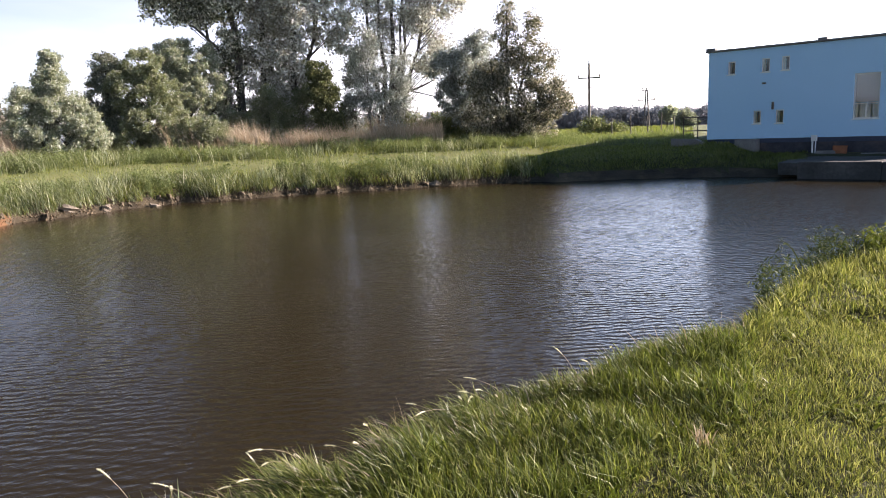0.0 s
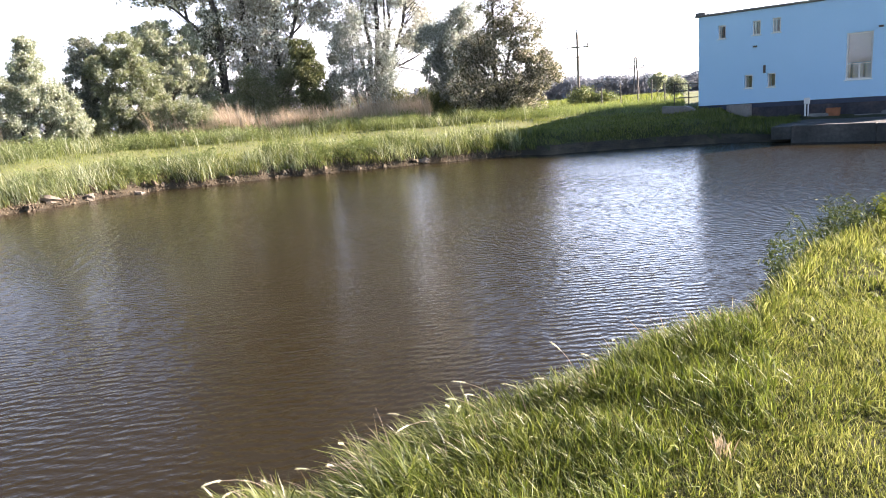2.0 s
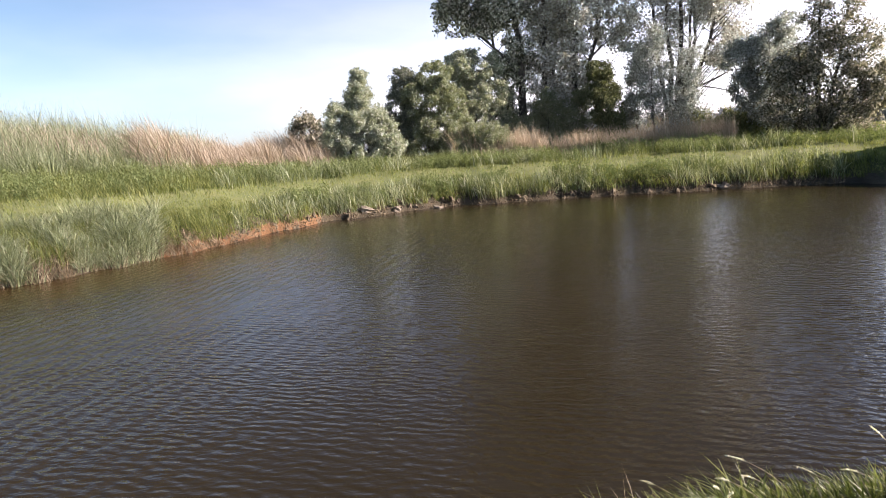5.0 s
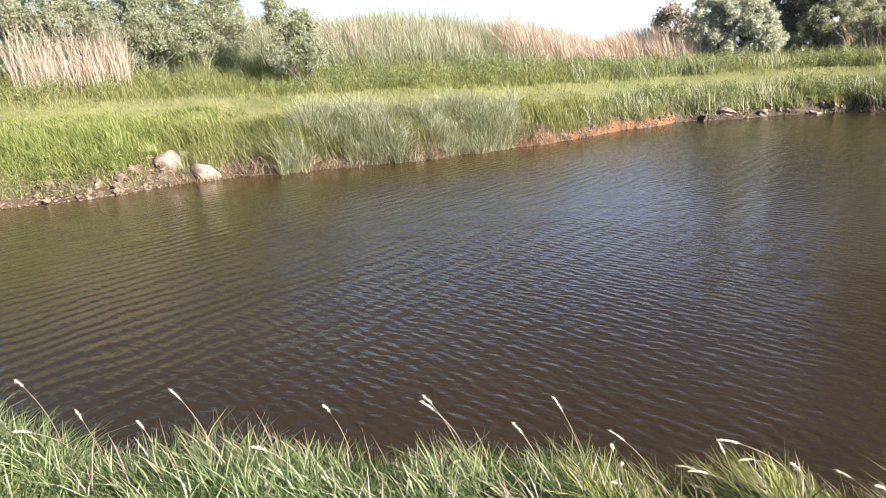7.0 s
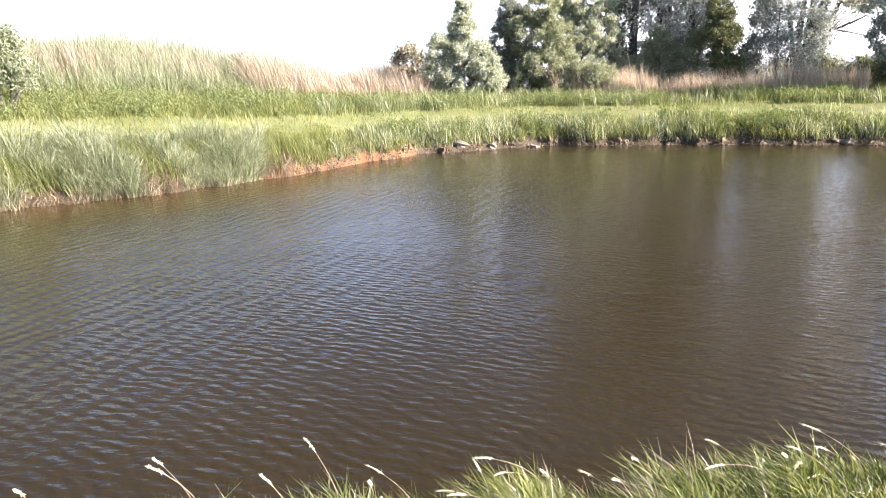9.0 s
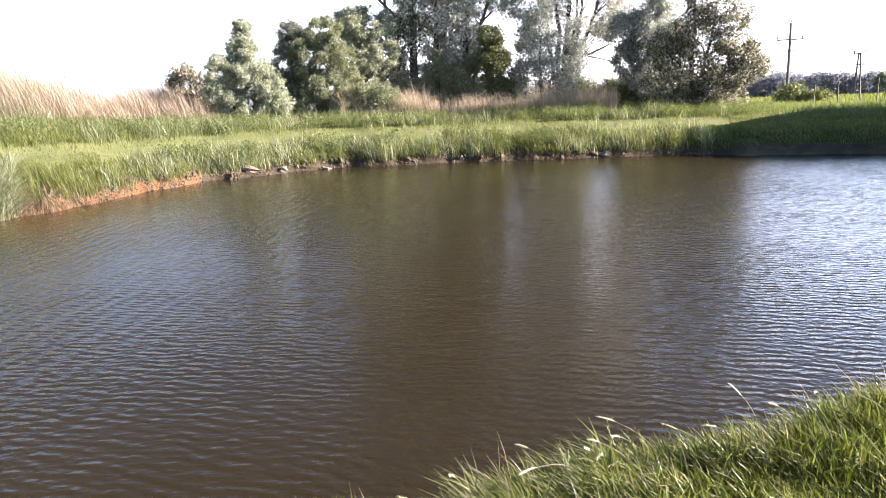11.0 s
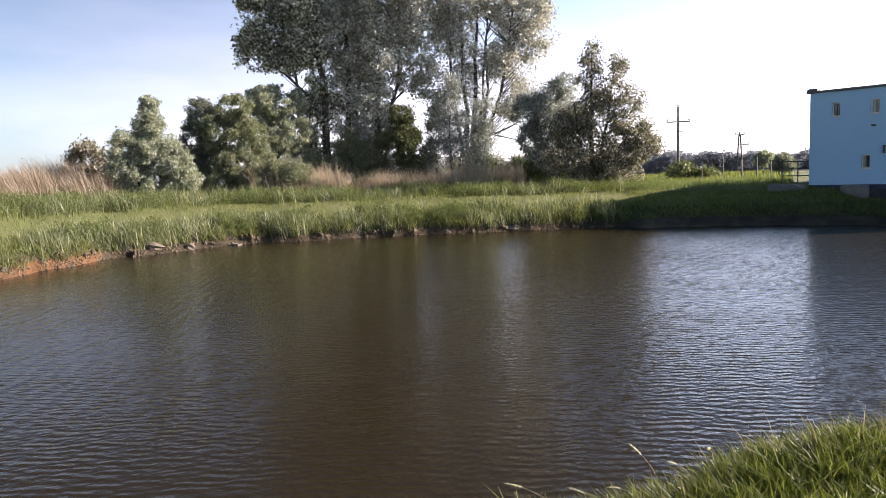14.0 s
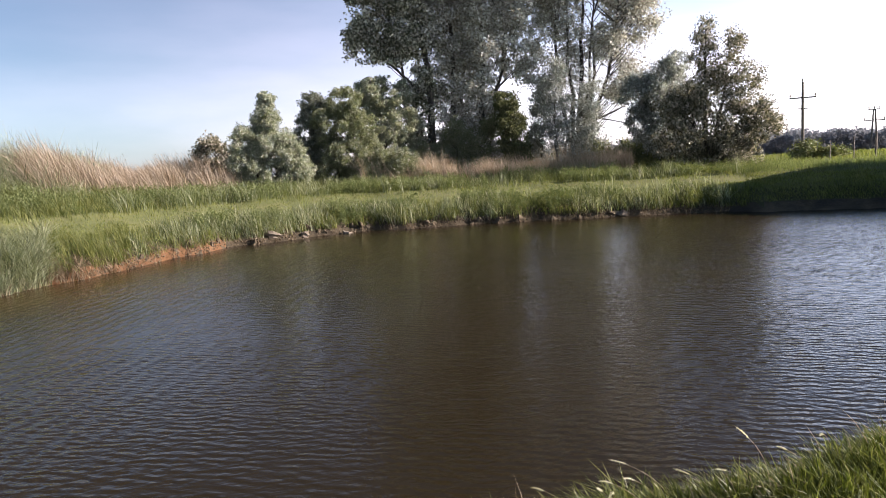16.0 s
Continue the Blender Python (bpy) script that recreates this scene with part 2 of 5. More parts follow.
MAT_WATER = water_material()
MAT_SOIL = surface("grassy_soil", (0.03, 0.034, 0.011), (0.05, 0.052, 0.017), (0.08, 0.074, 0.028), 1.6, 14.0, 1.0, 0.05, 0.8)
MAT_MEADOW = surface("meadow_ground", (0.085, 0.1, 0.032), (0.125, 0.14, 0.045), (0.17, 0.172, 0.064), 0.7, 9.0, 1.0, 0.05, 0.8)
MAT_SHORE = surface("brown_shore", (0.024, 0.0176, 0.0096), (0.0496, 0.036, 0.0192), (0.096, 0.072, 0.04), 1.4, 12.0, 0.85, 0.05, 0.9)
MAT_CLAY = surface("orange_clay", (0.092, 0.04, 0.014), (0.145, 0.066, 0.024), (0.19, 0.096, 0.041), 0.9, 12.0, 0.8, 0.05, 0.9)
# damp concrete; the building's shade is put into its darker colour too
MAT_QUAY = surface("damp_shaded_concrete", (0.05, 0.049, 0.046), (0.085, 0.082, 0.077), (0.13, 0.125, 0.118), 0.8, 9.0, 0.9, 0.012, 0.7)
MAT_GRASS = foliage("lawn_grass", ((0.1, (0.0329, 0.0454, 0.0136)), (0.36, (0.1093, 0.1269, 0.0356)), (0.64, (0.2624, 0.272, 0.0901)), (0.95, (0.4809, 0.459, 0.2729))), 0.55, 0.42, 0.3, 2.2, 0.2, (1.1, 1.12, 0.65))
MAT_EDGE = foliage("edge_grass", ((0.08, (0.0214, 0.0325, 0.0068)), (0.4, (0.0711, 0.0923, 0.0178)), (0.68, (0.1707, 0.1928, 0.0491)), (0.96, (0.3415, 0.3516, 0.1843))), 0.4, 0.4, 0.25, 1.3, 0.4)
MAT_DEAD = foliage("dead_stems", ((0.1, (0.0878, 0.0625, 0.0394)), (0.5, (0.1755, 0.1297, 0.0844)), (0.9, (0.3315, 0.2688, 0.1875))), 0.7, 0.2, 0.3, 0.7)
MAT_BANK = foliage("bank_grass", ((0.08, (0.0337, 0.0472, 0.012)), (0.36, (0.1011, 0.1234, 0.0334)), (0.66, (0.2172, 0.2314, 0.0789)), (0.95, (0.3447, 0.337, 0.187))), 0.5, 0.48, 0.45, 0.8)
MAT_MOWN = foliage("mown_grass", ((0.1, (0.153, 0.1983, 0.0473)), (0.5, (0.2418, 0.2841, 0.0734)), (0.95, (0.3654, 0.3698, 0.1417))), 0.7, 0.42, 0.5, 0.5, 0.15)
MAT_REED = foliage("green_reed", ((0.08, (0.0413, 0.0572, 0.0297)), (0.36, (0.1421, 0.1698, 0.0968)), (0.66, (0.3401, 0.3697, 0.2454)), (0.97, (0.6402, 0.6292, 0.513))), 0.42, 0.46, 0.35, 0.9, 0.4, (1.15, 1.18, 0.68))
MAT_DRY = foliage("dry_reed", ((0.1, (0.2454, 0.193, 0.1396)), (0.5, (0.3926, 0.3258, 0.2613)), (0.9, (0.5399, 0.4706, 0.4099))), 0.65, 0.42, 0.3, 0.7, 0.2, (1.12, 1.05, 0.8))
MAT_PINK = foliage("rusty_dry_grass", ((0.1, (0.333, 0.2729, 0.2081)), (0.5, (0.481, 0.407, 0.3191)), (0.9, (0.6105, 0.5365, 0.444))), 0.65, 0.45, 0.3, 0.7, 0.2, (1.1, 1.02, 0.85))
MAT_POPLAR = foliage("poplar_leaves", ((0.05, (0.2261, 0.2191, 0.1705)), (0.4, (0.4097, 0.398, 0.3303)), (0.62, (0.6373, 0.6222, 0.5633)), (0.92, (0.8488, 0.8479, 0.8186))), 0.42, 0.4, 0.12, 0.5, 0.6, (1.0, 1.0, 0.9))
# the near-white top stop puts the sparkle of the leaves into the colour
MAT_POPLAR_DARK = foliage("dark_poplar_leaves", ((0.05, (0.0762, 0.0847, 0.0512)), (0.42, (0.1429, 0.147, 0.096)), (0.56, (0.3577, 0.3458, 0.2921)), (0.82, (0.9165, 0.886, 0.8811))), 0.42, 0.46, 0.12, 0.5, 0.6, (1.0, 1.05, 0.65))
MAT_ALDER = foliage("alder_leaves", ((0.05, (0.0832, 0.0845, 0.0545)), (0.44, (0.1584, 0.151, 0.1091)), (0.58, (0.2939, 0.2723, 0.2209)), (0.82, (0.5544, 0.5124, 0.4692))), 0.5, 0.46, 0.12, 0.5, 0.4, (1.0, 1.03, 0.7))
MAT_WILLOW = foliage("willow_leaves", ((0.05, (0.1767, 0.2068, 0.15)), (0.4, (0.2944, 0.3221, 0.2536)), (0.65, (0.4144, 0.4353, 0.3772)), (0.92, (0.5886, 0.5994, 0.6))), 0.42, 0.5, 0.25, 0.6, 0.45, (1.1, 1.12, 0.7))
MAT_SHRUB = foliage("shrub_leaves", ((0.1, (0.0892, 0.1114, 0.0473)), (0.5, (0.1785, 0.198, 0.0878)), (0.9, (0.3443, 0.3465, 0.189))), 0.5, 0.2, 0.3, 0.5, 0.3)
MAT_THUJA = foliage("dark_evergreen", ((0.1, (0.0561, 0.0672, 0.0342)), (0.5, (0.1071, 0.12, 0.0627)), (0.9, (0.1836, 0.1872, 0.1026))), 0.7, 0.3, 0.3, 0.5, 0.2)
# grey-blue leaves: the haze of distance is put into their colour
MAT_FOREST = foliage("hazy_pine_leaves", ((0.1, (0.2244, 0.2403, 0.2628)), (0.5, (0.2676, 0.2839, 0.3107)), (0.9, (0.3184, 0.3349, 0.3634))), 0.9, 0.45, 0.4, 0.05, 0.1, (1.0, 1.0, 1.0))
MAT_BARK = surface("bark", (0.03, 0.027, 0.023), (0.065, 0.058, 0.048), (0.12, 0.108, 0.09), 6.0, 30.0, 0.95, 0.03, 0.9)
MAT_STONE = surface("brown_stone", (0.045, 0.0338, 0.021), (0.105, 0.0788, 0.0488), (0.2175, 0.1725, 0.1125), 5.0, 25.0, 0.85, 0.02, 0.8)
MAT_BOULDER = surface("pale_boulder", (0.135, 0.11, 0.082), (0.19, 0.156, 0.12), (0.245, 0.208, 0.165), 3.0, 25.0, 0.85, 0.02, 0.8)
MAT_CONCRETE = surface("old_concrete", (0.128, 0.12, 0.112), (0.2, 0.192, 0.18), (0.264, 0.256, 0.24), 1.4, 18.0, 0.9, 0.012, 0.7)
MAT_PLINTH = surface("dark_plinth", (0.028, 0.03, 0.042), (0.05, 0.05, 0.062), (0.10, 0.085, 0.085), 1.1, 9.0, 0.85, 0.02, 0.8)
MAT_BLUE = surface("blue_render", (0.40, 0.66, 0.9), (0.42, 0.685, 0.92), (0.44, 0.705, 0.94), 0.5, 60.0, 0.85, 0.004, 0.3)
MAT_ROOF = plain("roof_edge", (0.15, 0.145, 0.14), 0.7)
MAT_WHITE = plain("white_frame", (0.78, 0.78, 0.76), 0.4, 0, 0.05)
MAT_WOOD = surface("weathered_wood", (0.075, 0.0638, 0.0525), (0.1275, 0.1125, 0.0938), (0.1875, 0.165, 0.1425), 2.0, 24.0, 0.9, 0.01, 0.7)
MAT_STEEL = plain("rusty_steel", (0.12, 0.10, 0.085), 0.6, 0.4, 0.3)
MAT_PORCELAIN = plain("insulator", (0.35, 0.3, 0.26), 0.3)
MAT_CURTAIN = plain("window_blind", (0.66, 0.60, 0.64), 0.9)
MAT_DIM_PANE = plain("dim_pane_grey", (0.13, 0.14, 0.165), 0.9)
MAT_NET = plain("white_net_curtain", (0.62, 0.64, 0.67), 0.9)
MAT_DARKROOM = plain("dark_interior", (0.05, 0.048, 0.045), 0.9)
MAT_WEED = foliage("weed_leaves", ((0.1, (0.0792, 0.1056, 0.0198)), (0.5, (0.1452, 0.1716, 0.033)), (0.9, (0.2244, 0.231, 0.0594))), 0.55, 0.3, 0.35, 0.5, 0.25)
MAT_REED_DARK = foliage("dark_reed", ((0.1, (0.028, 0.042, 0.0175)), (0.5, (0.063, 0.084, 0.0385)), (0.9, (0.154, 0.168, 0.098))), 0.65, 0.25, 0.35, 0.5, 0.12)
MAT_SLOPE = foliage("slope_grass", ((0.08, (0.0261, 0.043, 0.0089)), (0.38, (0.112, 0.1534, 0.032)), (0.68, (0.2315, 0.2735, 0.0802)), (0.95, (0.4032, 0.3978, 0.2165))), 0.5, 0.46, 0.35, 0.8, 0.28)
MAT_SALLOW = foliage("sallow_leaves", ((0.1, (0.1382, 0.1642, 0.0939)), (0.5, (0.2336, 0.2558, 0.1697)), (0.9, (0.3303, 0.3454, 0.2951))), 0.5, 0.42, 0.3, 0.5, 0.3)
MAT_EDGE_PALE = foliage("pale_edge_grass", ((0.08, (0.019, 0.0366, 0.0114)), (0.38, (0.0731, 0.1116, 0.0322)), (0.68, (0.2047, 0.2612, 0.1045)), (0.96, (0.402, 0.4747, 0.3132))), 0.38, 0.4, 0.22, 1.3, 0.45)
MAT_HERB = foliage("tall_herbs", ((0.1, (0.0791, 0.1041, 0.0415)), (0.5, (0.1582, 0.1908, 0.083)), (0.92, (0.273, 0.2966, 0.1411))), 0.6, 0.42, 0.45, 0.35, 0.2)
MAT_RUST = plain("rust", (0.30, 0.11, 0.045), 0.8, 0.0, 0.3, 3.0)
MAT_NAVY = plain("navy_paint", (0.045, 0.06, 0.10), 0.7)
MAT_WILLOW_GREEN = foliage("olive_willow_leaves", ((0.05, (0.1191, 0.144, 0.0866)), (0.4, (0.2042, 0.228, 0.1481)), (0.65, (0.2845, 0.2982, 0.2244)), (0.92, (0.3641, 0.3698, 0.3468))), 0.45, 0.5, 0.25, 0.6, 0.4, (1.1, 1.15, 0.62))
MAT_WILLOW_DARK = foliage("dark_willow_leaves", ((0.05, (0.1009, 0.1177, 0.0928)), (0.42, (0.175, 0.1925, 0.1612)), (0.68, (0.2693, 0.2801, 0.2588)), (0.92, (0.4197, 0.4197, 0.4153))), 0.42, 0.5, 0.25, 0.6, 0.4, (1.05, 1.1, 0.7))
MAT_ROSE = foliage("grey_willow_leaves", ((0.05, (0.1814, 0.1904, 0.1627)), (0.4, (0.3069, 0.3208, 0.2922)), (0.65, (0.4604, 0.4831, 0.4591)), (0.92, (0.6743, 0.713, 0.7094))), 0.4, 0.5, 0.2, 0.6, 0.5, (1.0, 1.02, 0.9))
MAT_SEED = foliage("seed_head", ((0.1, (0.66, 0.60, 0.48)), (0.9, (0.88, 0.85, 0.76))), 0.6, 0.3)


def glass_material():
    m, nt, b = material("window_glass")
    b.inputs["Base Color"].default_value = (0.9, 0.93, 0.93, 1)
    b.inputs["Roughness"].default_value, b.inputs["IOR"].default_value = 0.03, 1.45
    b.inputs["Transmission Weight"].default_value = 1.0
    return m


MAT_GLASS = glass_material()


# ---- building tools ----
def from_arrays(name, verts, tris, mat, parent=None, label="", smooth=False):
    """ONE mesh object from numpy arrays of vertices and triangles."""
    verts, tris = np.asarray(verts, np.float32), np.asarray(tris, np.int32)
    me = bpy.data.meshes.new(name)
    me.vertices.add(len(verts))
    me.vertices.foreach_set("co", verts.ravel())
    me.loops.add(tris.size)
    me.loops.foreach_set("vertex_index", tris.ravel())
    me.polygons.add(len(tris))
    me.polygons.foreach_set("loop_start", np.arange(len(tris), dtype=np.int32) * 3)
    if smooth:
        me.polygons.foreach_set("use_smooth", np.ones(len(tris), bool))
    me.update(calc_edges=True)
    me.validate()
    me.materials.append(mat)
    ob = new(name, me)
    if parent is not None:
        ob.parent = parent
    if label:
        tagged(ob, label)
    return ob


def part(name, bm, mat, parent=None, label="", smooth=False):
    me = bpy.data.meshes.new(name)
    bm.to_mesh(me)
    bm.free()
    if smooth:
        me.polygons.foreach_set("use_smooth", np.ones(len(me.polygons), bool))
    me.materials.append(mat)
    ob = new(name, me)
    if parent is not None:
        ob.parent = parent
    if label:
        tagged(ob, label)
    return ob


def empty(name, m=None):
    ob = new(name)
    if m is not None:
        ob.matrix_world = m
    return ob


def box(bm, x0, x1, y0, y1, z0, z1, bevel=0.0):
    r = bmesh.ops.create_cube(bm, size=1)
    vs = r["verts"]
    for v in vs:
        v.co = Vector(((x0 + x1) / 2 + v.co.x * (x1 - x0), (y0 + y1) / 2 + v.co.y * (y1 - y0), (z0 + z1) / 2 + v.co.z * (z1 - z0)))
    if bevel:
        es = list({e for v in vs for e in v.link_edges})
        bmesh.ops.bevel(bm, geom=es, offset=bevel, segments=1, affect="EDGES")
    return bm


def box_part(name, dims, mat, parent, label="", bevel=0.01):
    return part(name, box(bmesh.new(), *dims, bevel=bevel), mat, parent, label)


def tubes(paths, sides=7):
    """Tapered tubes along polylines: paths is a list of (points, radii). Returns vertices and triangles."""
    vs, fs, n0 = [], [], 0
    ang = np.linspace(0, 2 * np.pi, sides, endpoint=False)
    for pts, rad in paths:
        pts = np.asarray(pts, float)
        d = np.gradient(pts, axis=0)
        d /= np.linalg.norm(d, axis=1, keepdims=True) + 1e-9
        ref = np.where(np.abs(d[:, 2:3]) > 0.9, np.array([[1.0, 0, 0]]), np.array([[0, 0, 1.0]]))
        a = np.cross(d, ref)
        a /= np.linalg.norm(a, axis=1, keepdims=True) + 1e-9
        b = np.cross(d, a)
        ring = pts[:, None] + np.asarray(rad)[:, None, None] * (a[:, None] * np.cos(ang)[None, :, None] + b[:, None] * np.sin(ang)[None, :, None])
        k = len(pts)
        vs.append(ring.reshape(-1, 3))
        i, j = np.meshgrid(np.arange(k - 1), np.arange(sides), indexing="ij")
        p, q = n0 + i * sides + j, n0 + i * sides + (j + 1) % sides
        fs += [np.stack([p, q, q + sides], -1).reshape(-1, 3), np.stack([p, q + sides, p + sides], -1).reshape(-1, 3)]
        for end in (0, k - 1):
            r = n0 + end * sides + np.arange(sides)
            fs.append(np.stack([np.full(sides - 2, r[0]), r[1:-1], r[2:]], -1))
        n0 += k * sides
    return np.concatenate(vs), np.concatenate(fs)


def blades(name, base, height, width, lean, lean_to, mat, seg=2, parent=None, sag=0.35, rng=None, label=""):
    """Grass or reed blades as one mesh: each a tapered, bending strip. lean: how far the tip goes sideways, in heights."""
    n = len(base)
    phi = rng.uniform(0, np.pi, n)
    side = np.stack([np.cos(phi), np.sin(phi), np.zeros(n)], -1)
    to = np.stack([np.cos(lean_to), np.sin(lean_to), np.zeros(n)], -1)
    cols = []
    for k in range(seg + 1):
        t = k / seg
        c = base + np.array([0, 0, 1.0]) * (height * (t - sag * lean * t * t))[:, None] + to * (height * lean * t**1.8)[:, None]
        if k == seg:
            cols.append(c[:, None])
        else:
            hw = (width * 0.5 * (1 - 0.55 * t))[:, None]
            cols += [(c - side * hw)[:, None], (c + side * hw)[:, None]]
    verts = np.concatenate(cols, 1)
    per = 2 * seg + 1
    tri = []
    for k in range(seg - 1):
        a = 2 * k
        tri += [(a, a + 1, a + 3), (a, a + 3, a + 2)]
    a = 2 * (seg - 1)
    tri.append((a, a + 1, a + 2))
    tris = (np.arange(n) * per)[:, None, None] + np.array(tri)[None]
    return from_arrays(name, verts.reshape(-1, 3), tris.reshape(-1, 3), mat, parent, label)


def value_noise(x, y, seed=0):
    """Smooth noise from 0 to 1 on the plan."""
    xi, yi = np.floor(x).astype(np.int64), np.floor(y).astype(np.int64)
    fx, fy = x - xi, y - yi
    fx, fy = fx * fx * (3 - 2 * fx), fy * fy * (3 - 2 * fy)

    def h(a, b):
        v = np.sin(a * 127.1 + b * 311.7 + seed * 74.7) * 43758.5453
        return v - np.floor(v)

    return (h(xi, yi) * (1 - fx) + h(xi + 1, yi) * fx) * (1 - fy) + (h(xi, yi + 1) * (1 - fx) + h(xi + 1, yi + 1) * fx) * fy


# ---- the lie of the land: bearings in degrees to the left of +y from the middle of the near bank ----
NEAR_EDGE = [(-51, 27.0), (-49, 23.0), (-48, 18.8), (-43, 12.6), (-39.5, 9.8), (-36.8, 8.4), (-30.5, 6.54), (-25.5, 5.72), (-22.5, 4.77), (-20, 4.05), (-15.5, 3.82), (-11.5, 3.66), (-7.5, 3.34), (-3, 3.16), (0.5, 3.0), (5, 2.91), (8, 2.8), (13.5, 2.71), (18, 2.58), (24, 2.57), (31, 2.36), (38, 2.31), (45, 2.37), (56, 2.36), (66, 2.44), (75, 2.59), (80, 2.77), (84, 3.06), (90, 3.65), (104, 5.6), (116.6, 9.5), (123, 15.5), (125, 20.0), (126, 23.0)]
FAR_EDGE = [(-51, 27.0), (-46, 27.6), (-42, 28.2), (-35.6, 28.6), (-29.3, 29.2), (-25.8, 29.6), (-22.3, 30.4), (-20.8, 30.7), (-19.6, 30.8), (-18, 30.7), (-13.5, 30.3), (-8, 30.2), (-4.6, 30.2), (1, 30.2), (7.3, 29.9), (16.9, 29.9), (25.8, 29.8), (33, 28.5), (36.3, 27.6), (41.3, 25.0), (44, 23.3), (50.5, 21.4), (55, 20.6), (62, 19.9), (72, 20.2), (79.4, 19.7), (88, 19.5), (98, 20.3), (112, 22.0), (121, 23.0), (126, 23.0)]
NEAR_AZ, NEAR_R = np.array(NEAR_EDGE).T
FAR_AZ, FAR_R = np.array(FAR_EDGE).T
STEP_D = np.array([-40.0, -1.2, 0, 0.8, 2.2, 4, 6.5, 9, 13, 18, 40, 100, 270])
RISE = {
    130: (-0.8, -0.5, 0, 0.42, 1.2, 1.78, 2.35, 2.6, 3.3, 3.8, 2.0, 0.6, -1.6),
    85: (-0.8, -0.5, 0, 0.45, 1.2, 1.78, 2.35, 2.6, 3.3, 3.8, 2.2, 0.6, -1.6),
    60: (-0.8, -0.5, 0, 0.48, 1.12, 1.5, 1.95, 2.2, 3.2, 3.9, 2.6, 0.6, -1.6),
    42: (-0.8, -0.5, 0, 0.46, 0.95, 1.14, 1.55, 1.7, 2.0, 2.1, 1.6, 0.6, -1.6),
    20: (-0.8, -0.5, 0, 0.48, 0.90, 1.06, 1.4, 1.5, 1.5, 1.45, 1.4, 0.6, -1.6),
    -6: (-0.8, -0.5, 0, 0.5, 0.90, 1.06, 1.35, 1.45, 1.45, 1.4, 1.4, 0.6, -1.6),
    -15: (-0.8, -0.5, 0, 0.5, 0.92, 1.06, 1.25, 1.35, 1.4, 1.4, 1.4, 0.6, -1.6),
    -19.5: (-0.8, -0.5, 0, 0.5, 0.9, 1.2, 1.35, 1.45, 1.4, 1.4, 1.4, 0.6, -1.6),
    -21.3: (-0.8, -0.5, 0, 0.5, 0.78, 0.72, 0.9, 1.3, 1.4, 1.4, 1.4, 0.6, -1.6),
    -23.6: (-0.8, -0.5, -0.1, 0.4, 0.66, 0.66, 0.9, 1.3, 1.4, 1.4, 1.4, 0.6, -1.6),
    -25.5: (-0.8, -0.5, -0.4, 0.2, 0.4, 0.6, 0.9, 1.3, 1.4, 1.4, 1.4, 0.6, -1.6),
    -52: (-0.8, -0.5, -0.4, 0.2, 0.4, 0.6, 0.9, 1.3, 1.4, 1.4, 1.4, 0.6, -1.6),
}
RISE_AZ = np.array(sorted(RISE))
RISE_Z = np.array([RISE[a] for a in RISE_AZ])
LAND = 1.44


def shore(az):
    az = np.asarray(az, float)
    wobble = np.where(az > -16, 1.0, 0.0) * (0.55 * (value_noise(az * 0.45, az * 0, 2) - 0.5) + 0.3 * (value_noise(az * 1.7, az * 0, 9) - 0.5))
    return np.interp(az, NEAR_AZ, NEAR_R) - 0.1 + 0.12 * (value_noise(az * 0.2, az * 0, 8) - 0.5), np.interp(az, FAR_AZ, FAR_R) + wobble


def land_z(az, r):
    """Height of the ground at a bearing and distance (arrays)."""
    az, r = np.broadcast_arrays(np.asarray(az, float), np.asarray(r, float))
    near, far = shore(az)
    inside = (az > -51) & (az < 126)
    d = r - far
    rows = np.stack([np.interp(az, RISE_AZ, RISE_Z[:, k]) for k in range(len(STEP_D))], -1)
    k = np.clip(np.searchsorted(STEP_D, d, side="right") - 1, 0, len(STEP_D) - 2)
    f = np.clip((d - STEP_D[k]) / (STEP_D[k + 1] - STEP_D[k]), 0, 1)
    take = np.take_along_axis
    zf = take(rows, k[..., None], -1)[..., 0] * (1 - f) + take(rows, k[..., None] + 1, -1)[..., 0] * f
    e = r - near
    zn = np.interp(e, [-40, -0.9, -0.35, 0.0, 0.3, 0.55, 1.2, 3.0], [LAND, LAND, LAND - 0.02, LAND - 0.13, 0.6, 0.0, -0.5, -0.8])
    z = np.where(e < 3.0, np.maximum(zn, np.where(d > -1.5, zf, -9)), zf)
    z = np.where(inside, z, LAND)
    x, y = -np.sin(np.radians(az)) * r, np.cos(np.radians(az)) * r
    rough = 0.10 * (value_noise(x * 0.9, y * 0.9, 3) - 0.5) + 0.05 * (value_noise(x * 3.1, y * 3.1, 4) - 0.5)
    return z + rough * np.where(z > 0.4, 1.0, 0.6)


def on_land(az, r, sink=0.0):
    az, r = np.asarray(az, float), np.asarray(r, float)
    return np.stack([-np.sin(np.radians(az)) * r, np.cos(np.radians(az)) * r, land_z(az, r) - sink], -1)


def spot(az, r, sink=0.0):
    return Vector(on_land(np.array([az]), np.array([r]), sink)[0])


